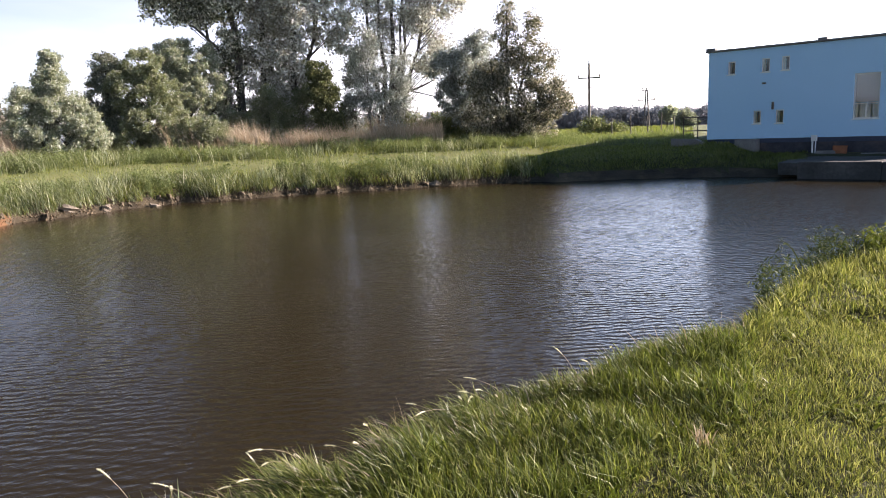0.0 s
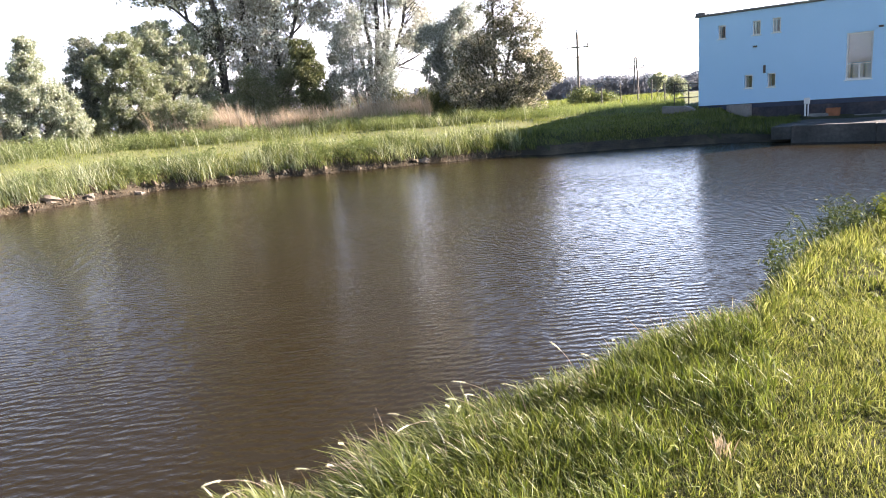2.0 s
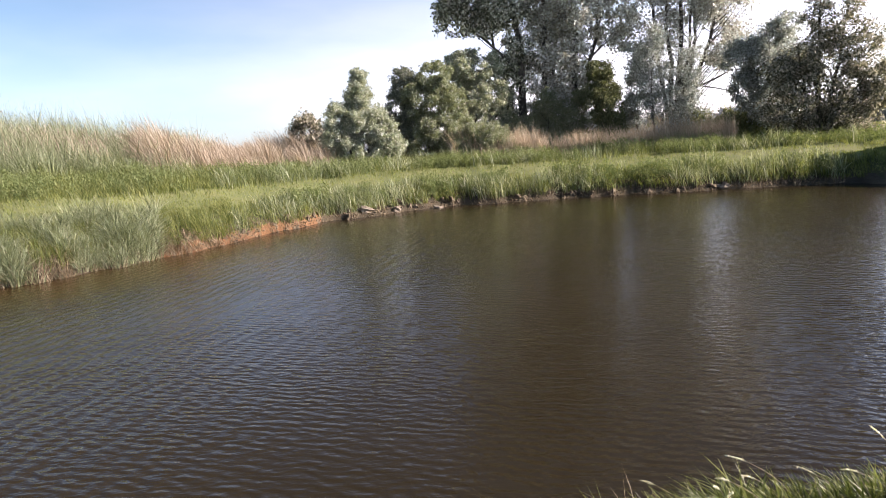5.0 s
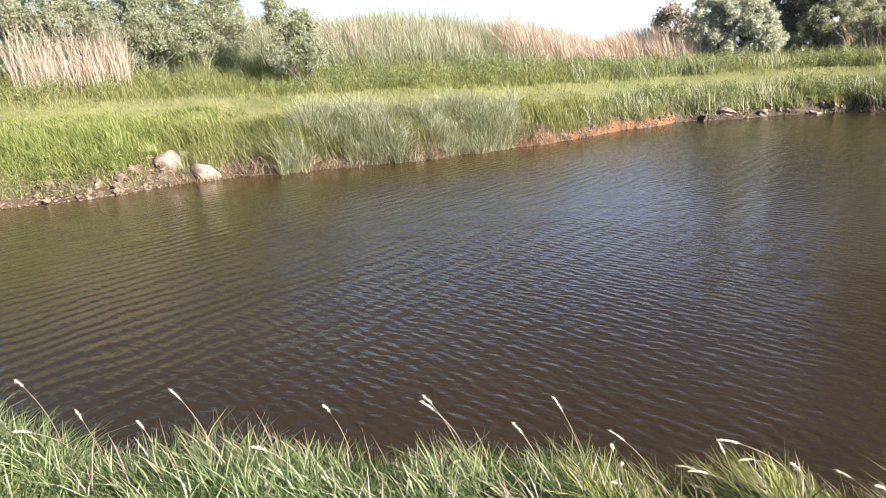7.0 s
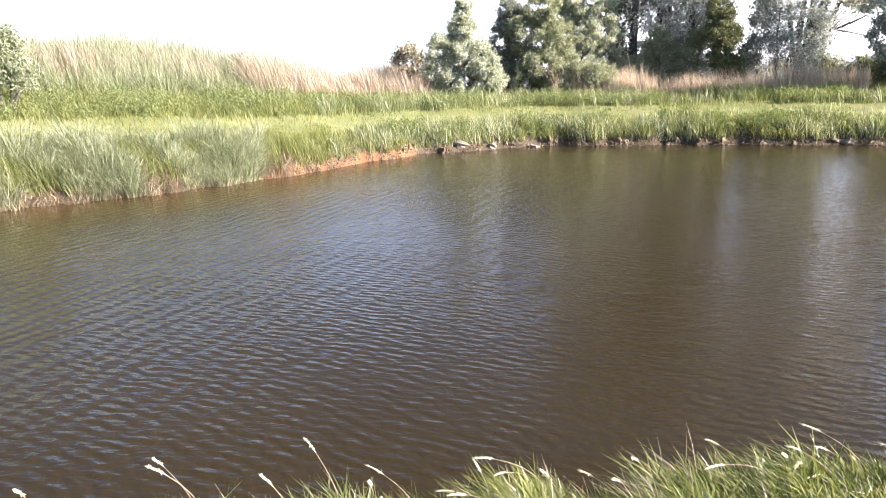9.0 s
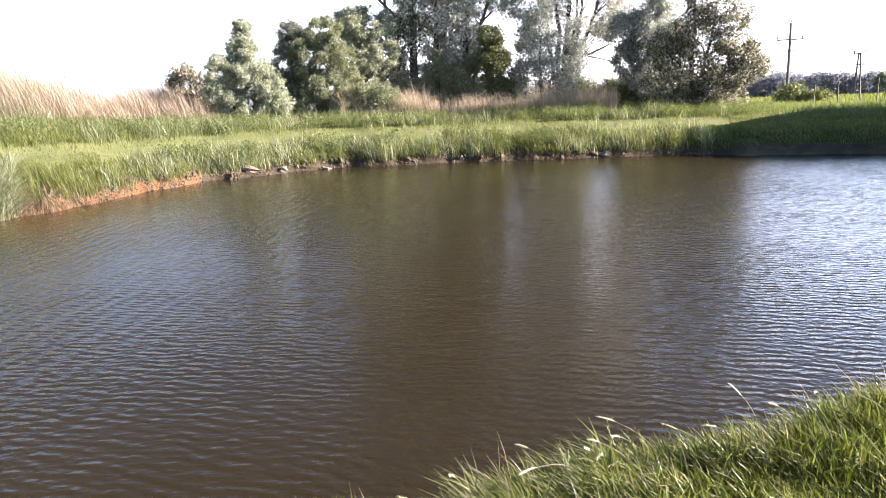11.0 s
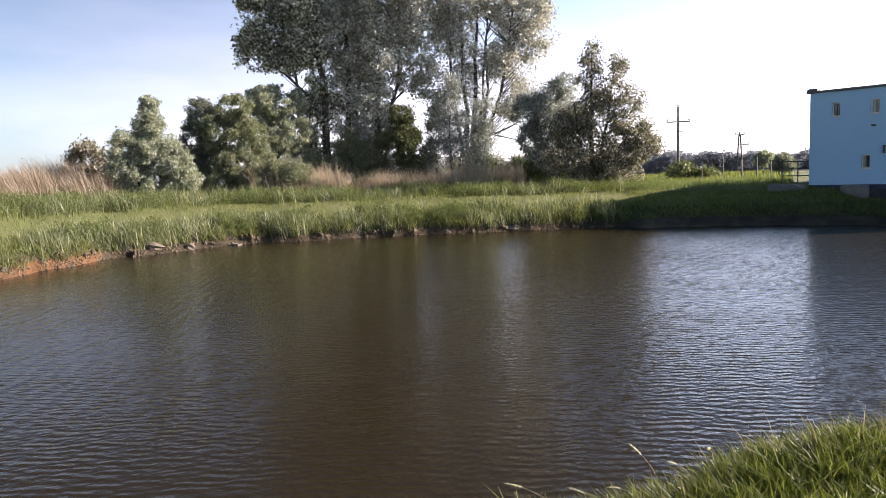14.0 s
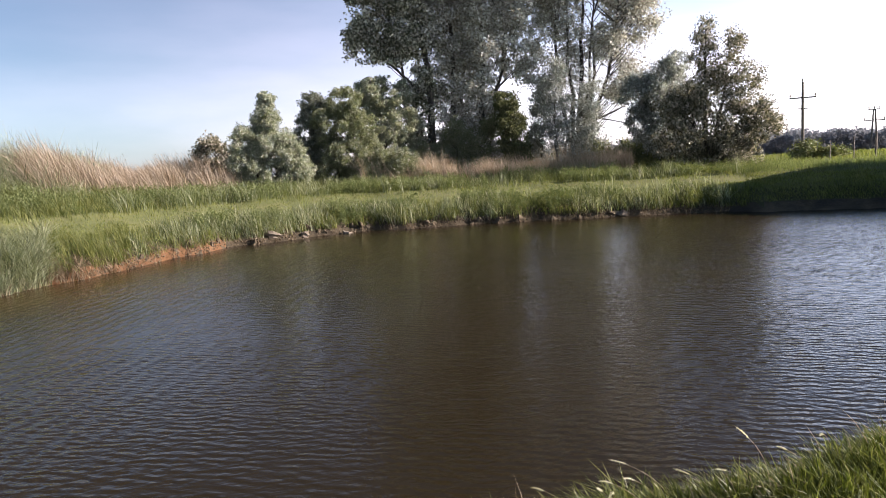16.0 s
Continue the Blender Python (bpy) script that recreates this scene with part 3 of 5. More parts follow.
def ground_sheet():
    az = np.concatenate([np.arange(-55, 130, 0.6), np.arange(130, 305, 3.0)])
    cols = []
    for a in az:
        near, far = shore(a)
        inside = -51 < a < 126
        if inside:
            gap = max(far - near, 0.6)
            rs = np.concatenate([np.linspace(0, 1, 48) * max(near - 1.0, 0.3), near + np.array([-0.7, -0.5, -0.35, -0.2, -0.1, 0, 0.12, 0.25, 0.4, 0.55]) * min(1, gap),
                                 near + 0.55 * min(1, gap) + np.linspace(0.08, 0.9, 6) * max(gap - 1.75, 0.02)])
            rs = np.maximum.accumulate(rs)
        else:
            rs = np.linspace(0, 1, 64) * (far - 1.2)
        out = far + np.concatenate([[-1.2, -0.6, -0.3, 0], np.linspace(0.2, 9, 26), np.linspace(10, 40, 20), [50, 70, 100, 160, 260, 450, 900, 1800, 3500]])
        rr = np.concatenate([rs, np.maximum(out, rs[-1] + 0.01)])
        cols.append(on_land(np.full(len(rr), a), rr))
    grid = np.array(cols)
    n, k = grid.shape[:2]
    i, j = np.meshgrid(np.arange(n), np.arange(k - 1), indexing="ij")
    p, q = i * k + j, ((i + 1) % n) * k + j
    tris = np.concatenate([np.stack([p, p + 1, q + 1], -1).reshape(-1, 3), np.stack([p, q + 1, q], -1).reshape(-1, 3)])
    ob = from_arrays("ground", grid.reshape(-1, 3), tris, MAT_SOIL, smooth=True)
    ob.data.materials.append(MAT_SHORE)
    z = grid.reshape(-1, 3)[tris].mean(1)[:, 2]
    mid = grid.reshape(-1, 3)[tris].mean(1)
    bearing = np.degrees(np.arctan2(-mid[:, 0], mid[:, 1]))
    clay = (bearing > 36) & (bearing < 49.5)
    ob.data.materials.append(MAT_CLAY)
    ob.data.materials.append(MAT_MEADOW)
    land = np.where((np.hypot(mid[:, 0], mid[:, 1]) > 21.5) & (z > 0.8), 3, 0)
    ob.data.polygons.foreach_set("material_index", np.where(z < np.where(bearing > 73, 0.5, 0.26) + 0.14 * value_noise(bearing * 2.0, bearing * 0, 12), np.where(clay, 2, 1), land).astype(np.int32))
    return tagged(ob, "uneven grassy ground with a bare clay shore", "ground", kind="structure")


ground = ground_sheet()

bm = bmesh.new()
bmesh.ops.create_grid(bm, x_segments=40, y_segments=40, size=38)
for v in bm.verts:
    v.co.y += 6
water = part("water", bm, MAT_WATER)
tagged(water, "murky brown pond water rippled by the wind", "water", kind="structure")


# ---- grass and reeds ----
def leaf_cloud(centres, spread, per, size, rng, droop=0.0, long=1.6, whole=False):
    """Pointed leaves (or whole diamonds) scattered round clump centres. Returns vertices and triangles."""
    c = np.repeat(centres, per, 0)
    n = len(c)
    off = rng.normal(0, 1, (n, 3))
    off *= (rng.uniform(0, 1, (n, 1)) ** 0.55 * 2.2) / (np.linalg.norm(off, axis=1, keepdims=True) + 1e-9)
    off *= np.repeat(spread, per)[:, None] * np.array([1, 1, 0.8])
    p = c + off
    u = rng.normal(0, 1, (n, 3))
    u[:, 2] -= droop
    u /= np.linalg.norm(u, axis=1, keepdims=True)
    v = np.cross(u, rng.normal(0, 1, (n, 3)))
    v /= np.linalg.norm(v, axis=1, keepdims=True) + 1e-9
    s = (size * rng.uniform(0.6, 1.35, n))[:, None]
    if not whole:
        q = np.stack([p - u * s * 0.55 * long, p + u * s * 0.35 * long + v * s * 0.55, p + u * s * 0.35 * long - v * s * 0.55], 1)
        return q.reshape(-1, 3), np.arange(n * 3).reshape(-1, 3)
    q = np.stack([p - u * s * 0.5 * long, p + v * s * 0.42, p + u * s * 0.5 * long, p - v * s * 0.42], 1)
    i = np.arange(n)[:, None] * 4
    return q.reshape(-1, 3), np.concatenate([i + [0, 1, 2], i + [0, 2, 3]])


def scatter(n, az0, az1, d0, d1, rng, from_far=True):
    """Even scatter over a stretch of bank between two bearings and two distances from the shoreline."""
    az = rng.uniform(az0, az1, n)
    near, far = shore(az)
    r = (far if from_far else near) + rng.uniform(d0, d1, n)
    return az, r


def patchy(az, r, scale, lo, rng, seed=1):
    x, y = -np.sin(np.radians(az)) * r, np.cos(np.radians(az)) * r
    keep = value_noise(x / scale, y / scale, seed) * 0.65 + value_noise(x / scale * 2.7, y / scale * 2.7, seed + 5) * 0.35 > lo + rng.uniform(-0.12, 0.12, len(az))
    return az[keep], r[keep]


WIND = radians(222)


def sward(name, az, r, h0, h1, w, lean0, lean1, mat, rng, label, seg=2, spread=0.9, sag=0.35, clump=1.0, profile=None, even=0.0):
    n = len(az)
    base = on_land(az, r, 0.03 if even == 0 else 0.008)
    x, y = base[:, 0], base[:, 1]
    tall = 0.45 + 0.75 * value_noise(x / clump, y / clump, 11) + 0.4 * value_noise(x / clump * 2.6, y / clump * 2.6, 13)
    h = rng.uniform(h0, h1, n) * (tall * (1 - even) + even)
    if profile:
        h = h * np.interp(r - shore(az)[1], *zip(*profile))
    ob = blades(name, base, h, w * rng.uniform(0.6, 1.4, n), rng.uniform(lean0, lean1, n), WIND + rng.normal(0, spread, n), mat, seg, sag=sag, rng=rng)
    return tagged(ob, label, "grass" if "reed" not in name else "reeds", kind="stuff")


rng = np.random.default_rng(7)

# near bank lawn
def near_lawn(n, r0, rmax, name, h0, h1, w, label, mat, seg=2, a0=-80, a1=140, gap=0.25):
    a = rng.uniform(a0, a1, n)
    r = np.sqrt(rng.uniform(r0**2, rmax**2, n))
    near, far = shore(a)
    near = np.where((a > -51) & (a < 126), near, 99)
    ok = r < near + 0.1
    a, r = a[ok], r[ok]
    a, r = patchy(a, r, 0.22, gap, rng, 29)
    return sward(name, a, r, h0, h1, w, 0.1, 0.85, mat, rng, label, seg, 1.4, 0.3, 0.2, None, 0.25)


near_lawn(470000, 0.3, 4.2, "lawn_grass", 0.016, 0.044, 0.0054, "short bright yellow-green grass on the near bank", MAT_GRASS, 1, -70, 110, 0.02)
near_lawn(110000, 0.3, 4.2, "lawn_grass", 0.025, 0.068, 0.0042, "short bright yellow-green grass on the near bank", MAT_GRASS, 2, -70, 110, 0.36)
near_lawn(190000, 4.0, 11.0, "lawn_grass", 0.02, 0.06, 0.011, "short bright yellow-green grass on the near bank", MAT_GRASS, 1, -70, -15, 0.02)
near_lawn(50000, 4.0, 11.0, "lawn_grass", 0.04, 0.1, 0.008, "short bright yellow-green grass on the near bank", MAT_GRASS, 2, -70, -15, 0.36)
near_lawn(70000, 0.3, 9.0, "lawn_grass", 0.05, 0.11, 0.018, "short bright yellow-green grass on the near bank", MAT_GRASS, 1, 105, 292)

# long grass along the near edge, in tussocks
a, r = scatter(12000, -52, -20, -0.8, 0.12, rng, False)
sward("edge_grass", a, r, 0.05, 0.15, 0.009, 0.1, 0.8, MAT_GRASS, rng, "short grass along the near edge", 3, 1.2, 0.35, 0.35)
a, r = scatter(20000, -21, 40, -1.5, -0.3, rng, False)
sward("edge_grass", a, r, 0.06, 0.15, 0.0065, 0.1, 0.9, MAT_EDGE, rng, "longer grass thinning out into the lawn", 2, 1.3, 0.35, 0.25)
a, r = scatter(12500, 5, 40, -0.6, 0.18, rng, False)
sward("edge_grass", a, r, 0.08, 0.2, 0.0062, 0.3, 1.1, MAT_EDGE, rng, "long windblown grass along the near edge", 3, 1.0, 0.4, 0.25)
a, r = scatter(12500, -21, 8, -0.7, 0.14, rng, False)
sward("edge_grass", a, r, 0.06, 0.17, 0.006, 0.2, 1.0, MAT_EDGE, rng, "windblown grass along the near edge", 3, 1.1, 0.35, 0.25)
a, r = scatter(34000, 36, 124, -1.0, 0.16, rng, False)
sward("edge_grass", a, r, 0.07, 0.21, 0.0058, 0.3, 1.35, MAT_EDGE_PALE, rng, "long pale windblown grass along the near edge", 3, 1.35, 0.5, 0.25)
a, r = scatter(3200, -21, 124, -0.5, 0.16, rng, False)
sward("edge_grass", a, r, 0.08, 0.22, 0.004, 0.2, 1.0, MAT_DRY, rng, "pale dry blades in the edge grass", 3, 0.8, 0.4, 0.3)

# low broad-leaved weeds in the lawn
def rosettes(n):
    g = np.random.default_rng(51)
    az, r = g.uniform(-48, 30, n), g.uniform(1.2, 5.0, n)
    near, _ = shore(az)
    keep = r < near - 0.5
    c = on_land(az[keep], r[keep])
    per = 11
    base = np.repeat(c, per, 0) + g.normal(0, 0.035, (len(c) * per, 3)) * [1, 1, 0.2]
    m = len(base)
    ob = blades("lawn_weeds", base, g.uniform(0.04, 0.08, m), g.uniform(0.011, 0.02, m), g.uniform(0.7, 1.3, m), g.uniform(0, 6.28, m), MAT_WEED, 3, sag=0.5, rng=g)
    return tagged(ob, "low broad-leaved weeds in the lawn", "weeds", kind="stuff")


rosettes(200)


def tuft(x, y):
    """A pale dead tuft in the lawn."""
    g = np.random.default_rng(52)
    az, r = math.degrees(math.atan2(-x, y)), math.hypot(x, y)
    p = on_land(np.array([az]), np.array([r]))[0]
    n = 34
    base = p + g.normal(0, 0.018, (n, 3)) * [1, 1, 0]
    ob = blades("grass_tuft", base, g.uniform(0.06, 0.11, n), g.uniform(0.004, 0.007, n), g.uniform(0.1, 0.6, n), g.uniform(0, 6.28, n), MAT_DRY, 3, rng=g)
    return tagged(ob, "pale dead grass tuft standing in the lawn", "grass tuft")


tuft(0.60, 2.12)

# leafy reeds standing over the near edge, further along
a, r = scatter(240, -27, -19.5, 0.0, 1.2, rng, False)
a, r = a[(r > 5.0) & (r < 6.6)], r[(r > 5.0) & (r < 6.6)]
sward("edge_reeds", a, np.minimum(r, shore(a)[0] + 0.5), 0.35, 0.75, 0.012, 0.1, 0.7, MAT_REED_DARK, rng, "dark leafy reeds at the foot of the near edge", 3, 1.0, 0.5, 0.5)
a, r = scatter(450, -40, -28, -0.1, 0.35, rng, False)
sward("edge_reeds", a, r, 0.15, 0.4, 0.02, 0.2, 0.9, MAT_REED_DARK, rng, "dark leafy reeds over the near edge", 3, 1.0, 0.5, 0.8)


def edge_herbs(n, az0, az1, d0, d1, h0, h1, leaf, mat, label, seed):
    """Leafy plants along the near edge as one mesh."""
    g = np.random.default_rng(seed)
    az, r = scatter(n, az0, az1, d0, d1, g, False)
    p = on_land(az, r)
    h = g.uniform(h0, h1, len(p)) * (0.5 + 0.8 * value_noise(p[:, 0] / 0.35, p[:, 1] / 0.35, seed))
    t = np.linspace(0.1, 1.0, 6)
    c = p[:, None] + np.stack([g.normal(0, 0.02, (len(p), 6)), g.normal(0, 0.02, (len(p), 6)), h[:, None] * t], -1)
    v, f = leaf_cloud(c.reshape(-1, 3), np.full(len(p) * 6, 0.03), 9, leaf, g, -0.5, 3.6, True)
    return tagged(from_arrays("edge_herbs", v, f, mat), label, "herbs", kind="stuff")


edge_herbs(95, -28.5, -21.5, -0.3, 0.2, 0.16, 0.34, 0.011, MAT_REED_DARK, "dark leafy plants standing over the near edge", 81)
edge_herbs(200, -41, -28.5, -0.3, 0.2, 0.1, 0.26, 0.014, MAT_WEED, "green leafy plants along the near edge", 82)

# darker tufts scattered in the lawn
a, r = scatter(26000, -48, 40, -3.2, -0.4, rng, False)
a, r = a[r > 0.6], r[r > 0.6]
a, r = patchy(a, r, 0.4, 0.55, rng, 23)
sward("lawn_tufts", a, r, 0.05, 0.12, 0.0055, 0.1, 0.9, MAT_EDGE, rng, "darker green tufts in the lawn", 2, 2.0, 0.35, 0.3)

# far bank: slope grass, mown strip, rough grass behind
a, r = scatter(28000, -25, -5.2, 0.55, 6.0, rng)
sward("bank_grass", a, r, 0.08, 0.22, 0.018, 0.1, 0.9, MAT_BANK, rng, "short green grass on the shaded slope by the building", 2, 1.3, 0.35, 0.9)
a, r = scatter(33000, -5.4, 44, 0.3, 4.2, rng)
a, r = patchy(a, r, 0.55, 0.38, rng, 33)
sward("bank_grass", a, r, 0.2, 0.5, 0.02, 0.1, 0.9, MAT_BANK, rng, "long green grass on the far bank slope", 2, 1.2, 0.35, 0.8, [(0, 1.15), (1.3, 1.1), (2.0, 0.8), (2.7, 0.4), (3.3, 0.2), (4.2, 0.1)])
a, r = scatter(34000, 43, 76, 0.3, 4.8, rng)
a, r = patchy(a, r, 0.55, 0.38, rng, 34)
sward("bank_grass", a, r, 0.35, 0.75, 0.02, 0.1, 1.0, MAT_BANK, rng, "tall windblown grass on the far bank slope", 2, 1.0, 0.35, 0.9, [(0, 1.0), (1.8, 0.95), (2.6, 0.45), (3.4, 0.2), (4.8, 0.12)])
a, r = scatter(24000, 72, 105, 0.9, 4.8, rng)
a, r = patchy(a, r, 0.55, 0.36, rng, 35)
sward("bank_grass", a, r, 0.3, 0.7, 0.02, 0.1, 1.0, MAT_SLOPE, rng, "bright green windblown grass on the far bank slope", 2, 1.0, 0.35, 0.8, [(0, 0.5), (1.4, 0.7), (2.2, 1.0), (3.4, 0.5), (4.8, 0.2)])
a, r = scatter(60000, -17, 105, 2.3, 7.2, rng)
sward("mown_grass", a, r, 0.03, 0.1, 0.022, 0.1, 0.8, MAT_MOWN, rng, "yellow-green mown grass strip on the far bank", 1, 1.6, 0.35, 1.0)
a, r = scatter(7000, -17, -4, 6.4, 14, rng)
sward("rough_grass", a, r, 0.15, 0.5, 0.02, 0.1, 0.9, MAT_HERB, rng, "uneven rough grass beside the building", 2, 1.4, 0.35, 0.8)
a, r = scatter(36000, -5, 105, 4.9, 14, rng)
sward("rough_grass", a, r, 0.4, 1.0, 0.02, 0.1, 0.8, MAT_BANK, rng, "tall rough grass behind the mown strip", 2, 1.4, 0.35, 0.9, [(4.9, 0.12), (5.8, 0.3), (6.8, 0.5), (9, 0.9), (14, 1.0)])
a, r = scatter(12500, -5, 44, 6.2, 13, rng)
a, r = patchy(a, r, 2.0, 0.4, rng, 14)
sward("rough_reeds", a, r, 0.5, 1.05, 0.024, 0.1, 0.8, MAT_REED, rng, "grey-green reed clumps in the rough grass", 3, 1.5, 0.4, 1.2)
a, r = scatter(17000, 42, 100, 6.2, 12, rng)
a, r = patchy(a, r, 1.2, 0.36, rng, 38)
sward("rough_grass", a, r, 0.4, 0.95, 0.02, 0.2, 1.0, MAT_BANK, rng, "tall green grass on the foot of the mound", 3, 1.3, 0.4, 1.0, [(6.2, 0.5), (8, 0.9), (12, 1.2)])
a, r = scatter(17000, -17, 30, 14, 60, rng)
sward("meadow_grass", a, r, 0.15, 0.5, 0.06, 0.1, 0.5, MAT_BANK, rng, "pale green meadow grass beyond the pond", 2, 0.8, 0.35, 5.0)
a, r = scatter(14000, -17, 4, 14, 80, rng)
a, r = patchy(a, r, 9.0, 0.45, rng, 15)
sward("meadow_grass", a, r, 0.2, 0.5, 0.05, 0.1, 0.6, MAT_BANK, rng, "pale green meadow grass beyond the pond", 2, 0.8, 0.35, 5.0)


def herbs(n, az0, az1, d0, d1, h0, h1, leaf, mat, label, seed, lo=0.3, spread=0.13):
    """Leafy herbs as one mesh: upright stems set with many small leaves, in drifts of differing height."""
    g = np.random.default_rng(seed)
    az, r = scatter(n, az0, az1, d0, d1, g)
    az, r = patchy(az, r, 1.5, lo, g, seed)
    p = on_land(az, r)
    x, y = p[:, 0], p[:, 1]
    h = g.uniform(h0, h1, len(p)) * (0.5 + 0.7 * value_noise(x / 1.1, y / 1.1, seed + 2) + 0.3 * value_noise(x / 0.4, y / 0.4, seed + 3))
    t = np.linspace(0.15, 1.0, 5)
    c = p[:, None] + np.stack([g.normal(0, 0.06, (len(p), 5)), g.normal(0, 0.06, (len(p), 5)), h[:, None] * t], -1)
    c = c.reshape(-1, 3)
    v, f = leaf_cloud(c, np.full(len(c), spread), 11, leaf * 0.72, g, -0.4, 2.4)
    return tagged(from_arrays("tall_herbs", v, f, mat), label, "herbs", kind="stuff")


herbs(1900, 4, 44, 6.4, 11, 0.3, 0.65, 0.055, MAT_HERB, "dark green nettles and tall herbs behind the mown strip", 71, 0.5)
herbs(400, -8, 6, 6.4, 11, 0.25, 0.5, 0.055, MAT_HERB, "dark green nettles and tall herbs behind the mown strip", 72, 0.5)
herbs(900, 37, 54, 8.2, 12.0, 0.3, 0.65, 0.05, MAT_HERB, "bushy green herbs in front of the dry reeds", 76, 0.4)
herbs(1500, 42, 104, 6.4, 10.5, 0.3, 0.7, 0.05, MAT_HERB, "leafy green herbs on the foot of the mound", 73, 0.56)
herbs(1300, -3, 44, 0.6, 2.6, 0.25, 0.5, 0.05, MAT_HERB, "leafy weeds on the far bank slope", 74, 0.5, 0.1)
a, r = scatter(6000, 72, 102, 0.2, 1.6, rng)
a, r = patchy(a, r, 0.8, 0.4, rng, 19)
sward("bank_grass", a, r, 0.1, 0.35, 0.014, 0.2, 1.1, MAT_SLOPE, rng, "sparse grass growing between the shore stones", 2, 1.6, 0.4, 0.6)
herbs(350, 66, 100, 0.7, 2.6, 0.12, 0.3, 0.034, MAT_SLOPE, "low leafy weeds among the stones", 75, 0.45, 0.1)

# reeds at the waterside and on the mound
a, r = scatter(30000, 48.5, 68, -0.05, 2.6, rng)
a, r = patchy(a, r, 0.9, 0.46, rng, 2)
sward("waterside_reeds", a, r, 0.55, 1.15, 0.015, 0.2, 1.4, MAT_REED, rng, "grey-green reeds leaning over the waterside", 3, 2.2, 0.5, 0.7)
a, r = scatter(5200, 43, 76, -0.1, 1.0, rng)
sward("dead_reeds", a, r, 0.28, 0.66, 0.02, 0.4, 1.3, MAT_DEAD, rng, "brown dead reed stems hanging to the water", 3, 2.0, 0.8, 1.0)
a, r = scatter(9500, -4, 43, 0.3, 2.1, rng)
a, r = patchy(a, r, 1.6, 0.5, rng, 3)
sward("waterside_reeds", a, r, 0.35, 0.85, 0.024, 0.1, 0.9, MAT_REED, rng, "clumps of grey-green reeds above the stony shore", 3, 1.6, 0.4, 1.0)
a, r = scatter(2600, 66, 72.5, 0.1, 1.5, rng)
a, r = patchy(a, r, 0.7, 0.42, rng, 36)
sward("dead_reeds", a, r, 0.25, 0.55, 0.016, 0.2, 1.2, MAT_DEAD, rng, "brown dead stems hanging down the bank beside the boulders", 3, 1.8, 0.6, 0.6)
a, r = scatter(5200, -4, 43, 0.0, 1.0, rng)
sward("dead_reeds", a, r, 0.15, 0.4, 0.02, 0.4, 1.3, MAT_DEAD, rng, "brown dead stems on the stony shore", 3, 2.0, 0.8, 1.0)
a, r = scatter(64000, 45, 80, 10.5, 21, rng)
a, r = patchy(a, r, 1.1, 0.36, rng, 37)
sward("mound_reeds", a, r, 1.3, 2.25, 0.022, 0.15, 1.0, MAT_REED, rng, "tall grey-green reeds covering the mound", 2, 1.7, 0.45, 1.4, [(10.5, 0.7), (14, 1.15), (21, 1.25)])
a, r = scatter(9500, 46, 76, 12, 21, rng)
a, r = patchy(a, r, 2.5, 0.38, rng, 16)
sward("dry_reeds", a, r, 1.6, 2.5, 0.017, 0.1, 0.6, MAT_DRY, rng, "pale dry stems among the mound reeds", 3, 1.2, 0.45, 2.0)
a, r = scatter(19000, 34.5, 49, 11, 20, rng)
a, r = patchy(a, r, 3.0, 0.3, rng, 6)
sward("dry_reeds", a, r, 1.5, 2.3, 0.026, 0.15, 0.8, MAT_DRY, rng, "pale dry reeds on the mound", 3, 0.8, 0.4, 2.2)
a, r = scatter(14000, 3, 25, 9.5, 14.5, rng)
a, r = patchy(a, r, 2.4, 0.42, rng, 8)
sward("dry_grass", a, r, 1.0, 1.8, 0.026, 0.1, 0.5, MAT_PINK, rng, "rusty dry reed grass below the trees", 2, 1.0, 0.35, 1.6)
a, r = scatter(900, 78, 85.5, 8.3, 11.0, rng)
a, r = patchy(a, r, 1.4, 0.36, rng, 18)
sward("dry_reeds", a, r, 1.4, 2.5, 0.018, 0.05, 0.5, MAT_DRY, rng, "pale dry reeds beside the bushes", 3, 1.3, 0.35, 1.2)


def plumes(n):
    """Tall single reeds with a feathery head, standing above the mound."""
    g = np.random.default_rng(91)
    az, r = scatter(n, 38, 62, 15, 20, g)
    p = on_land(az, r, 0.05)
    h = g.uniform(2.1, 2.6, n)
    to, lean = WIND + g.normal(0, 0.5, n), g.uniform(0.05, 0.25, n)
    stems = blades("reed_stems", p, h, np.full(n, 0.02), lean, to, MAT_DEAD, 3, rng=g)
    tagged(stems, "tall thin reed stems above the mound", "reeds", kind="stuff")
    tip = p + np.stack([np.cos(to) * h * lean, np.sin(to) * h * lean, h * (1 - 0.35 * lean) - 0.05], -1)
    v, f = leaf_cloud(tip, np.full(n, 0.045), 7, 0.028, g, -0.6, 3.0)
    tagged(from_arrays("reed_plumes", v, f, MAT_DEAD), "feathery brown reed plumes above the mound", "reeds", kind="stuff")


plumes(45)


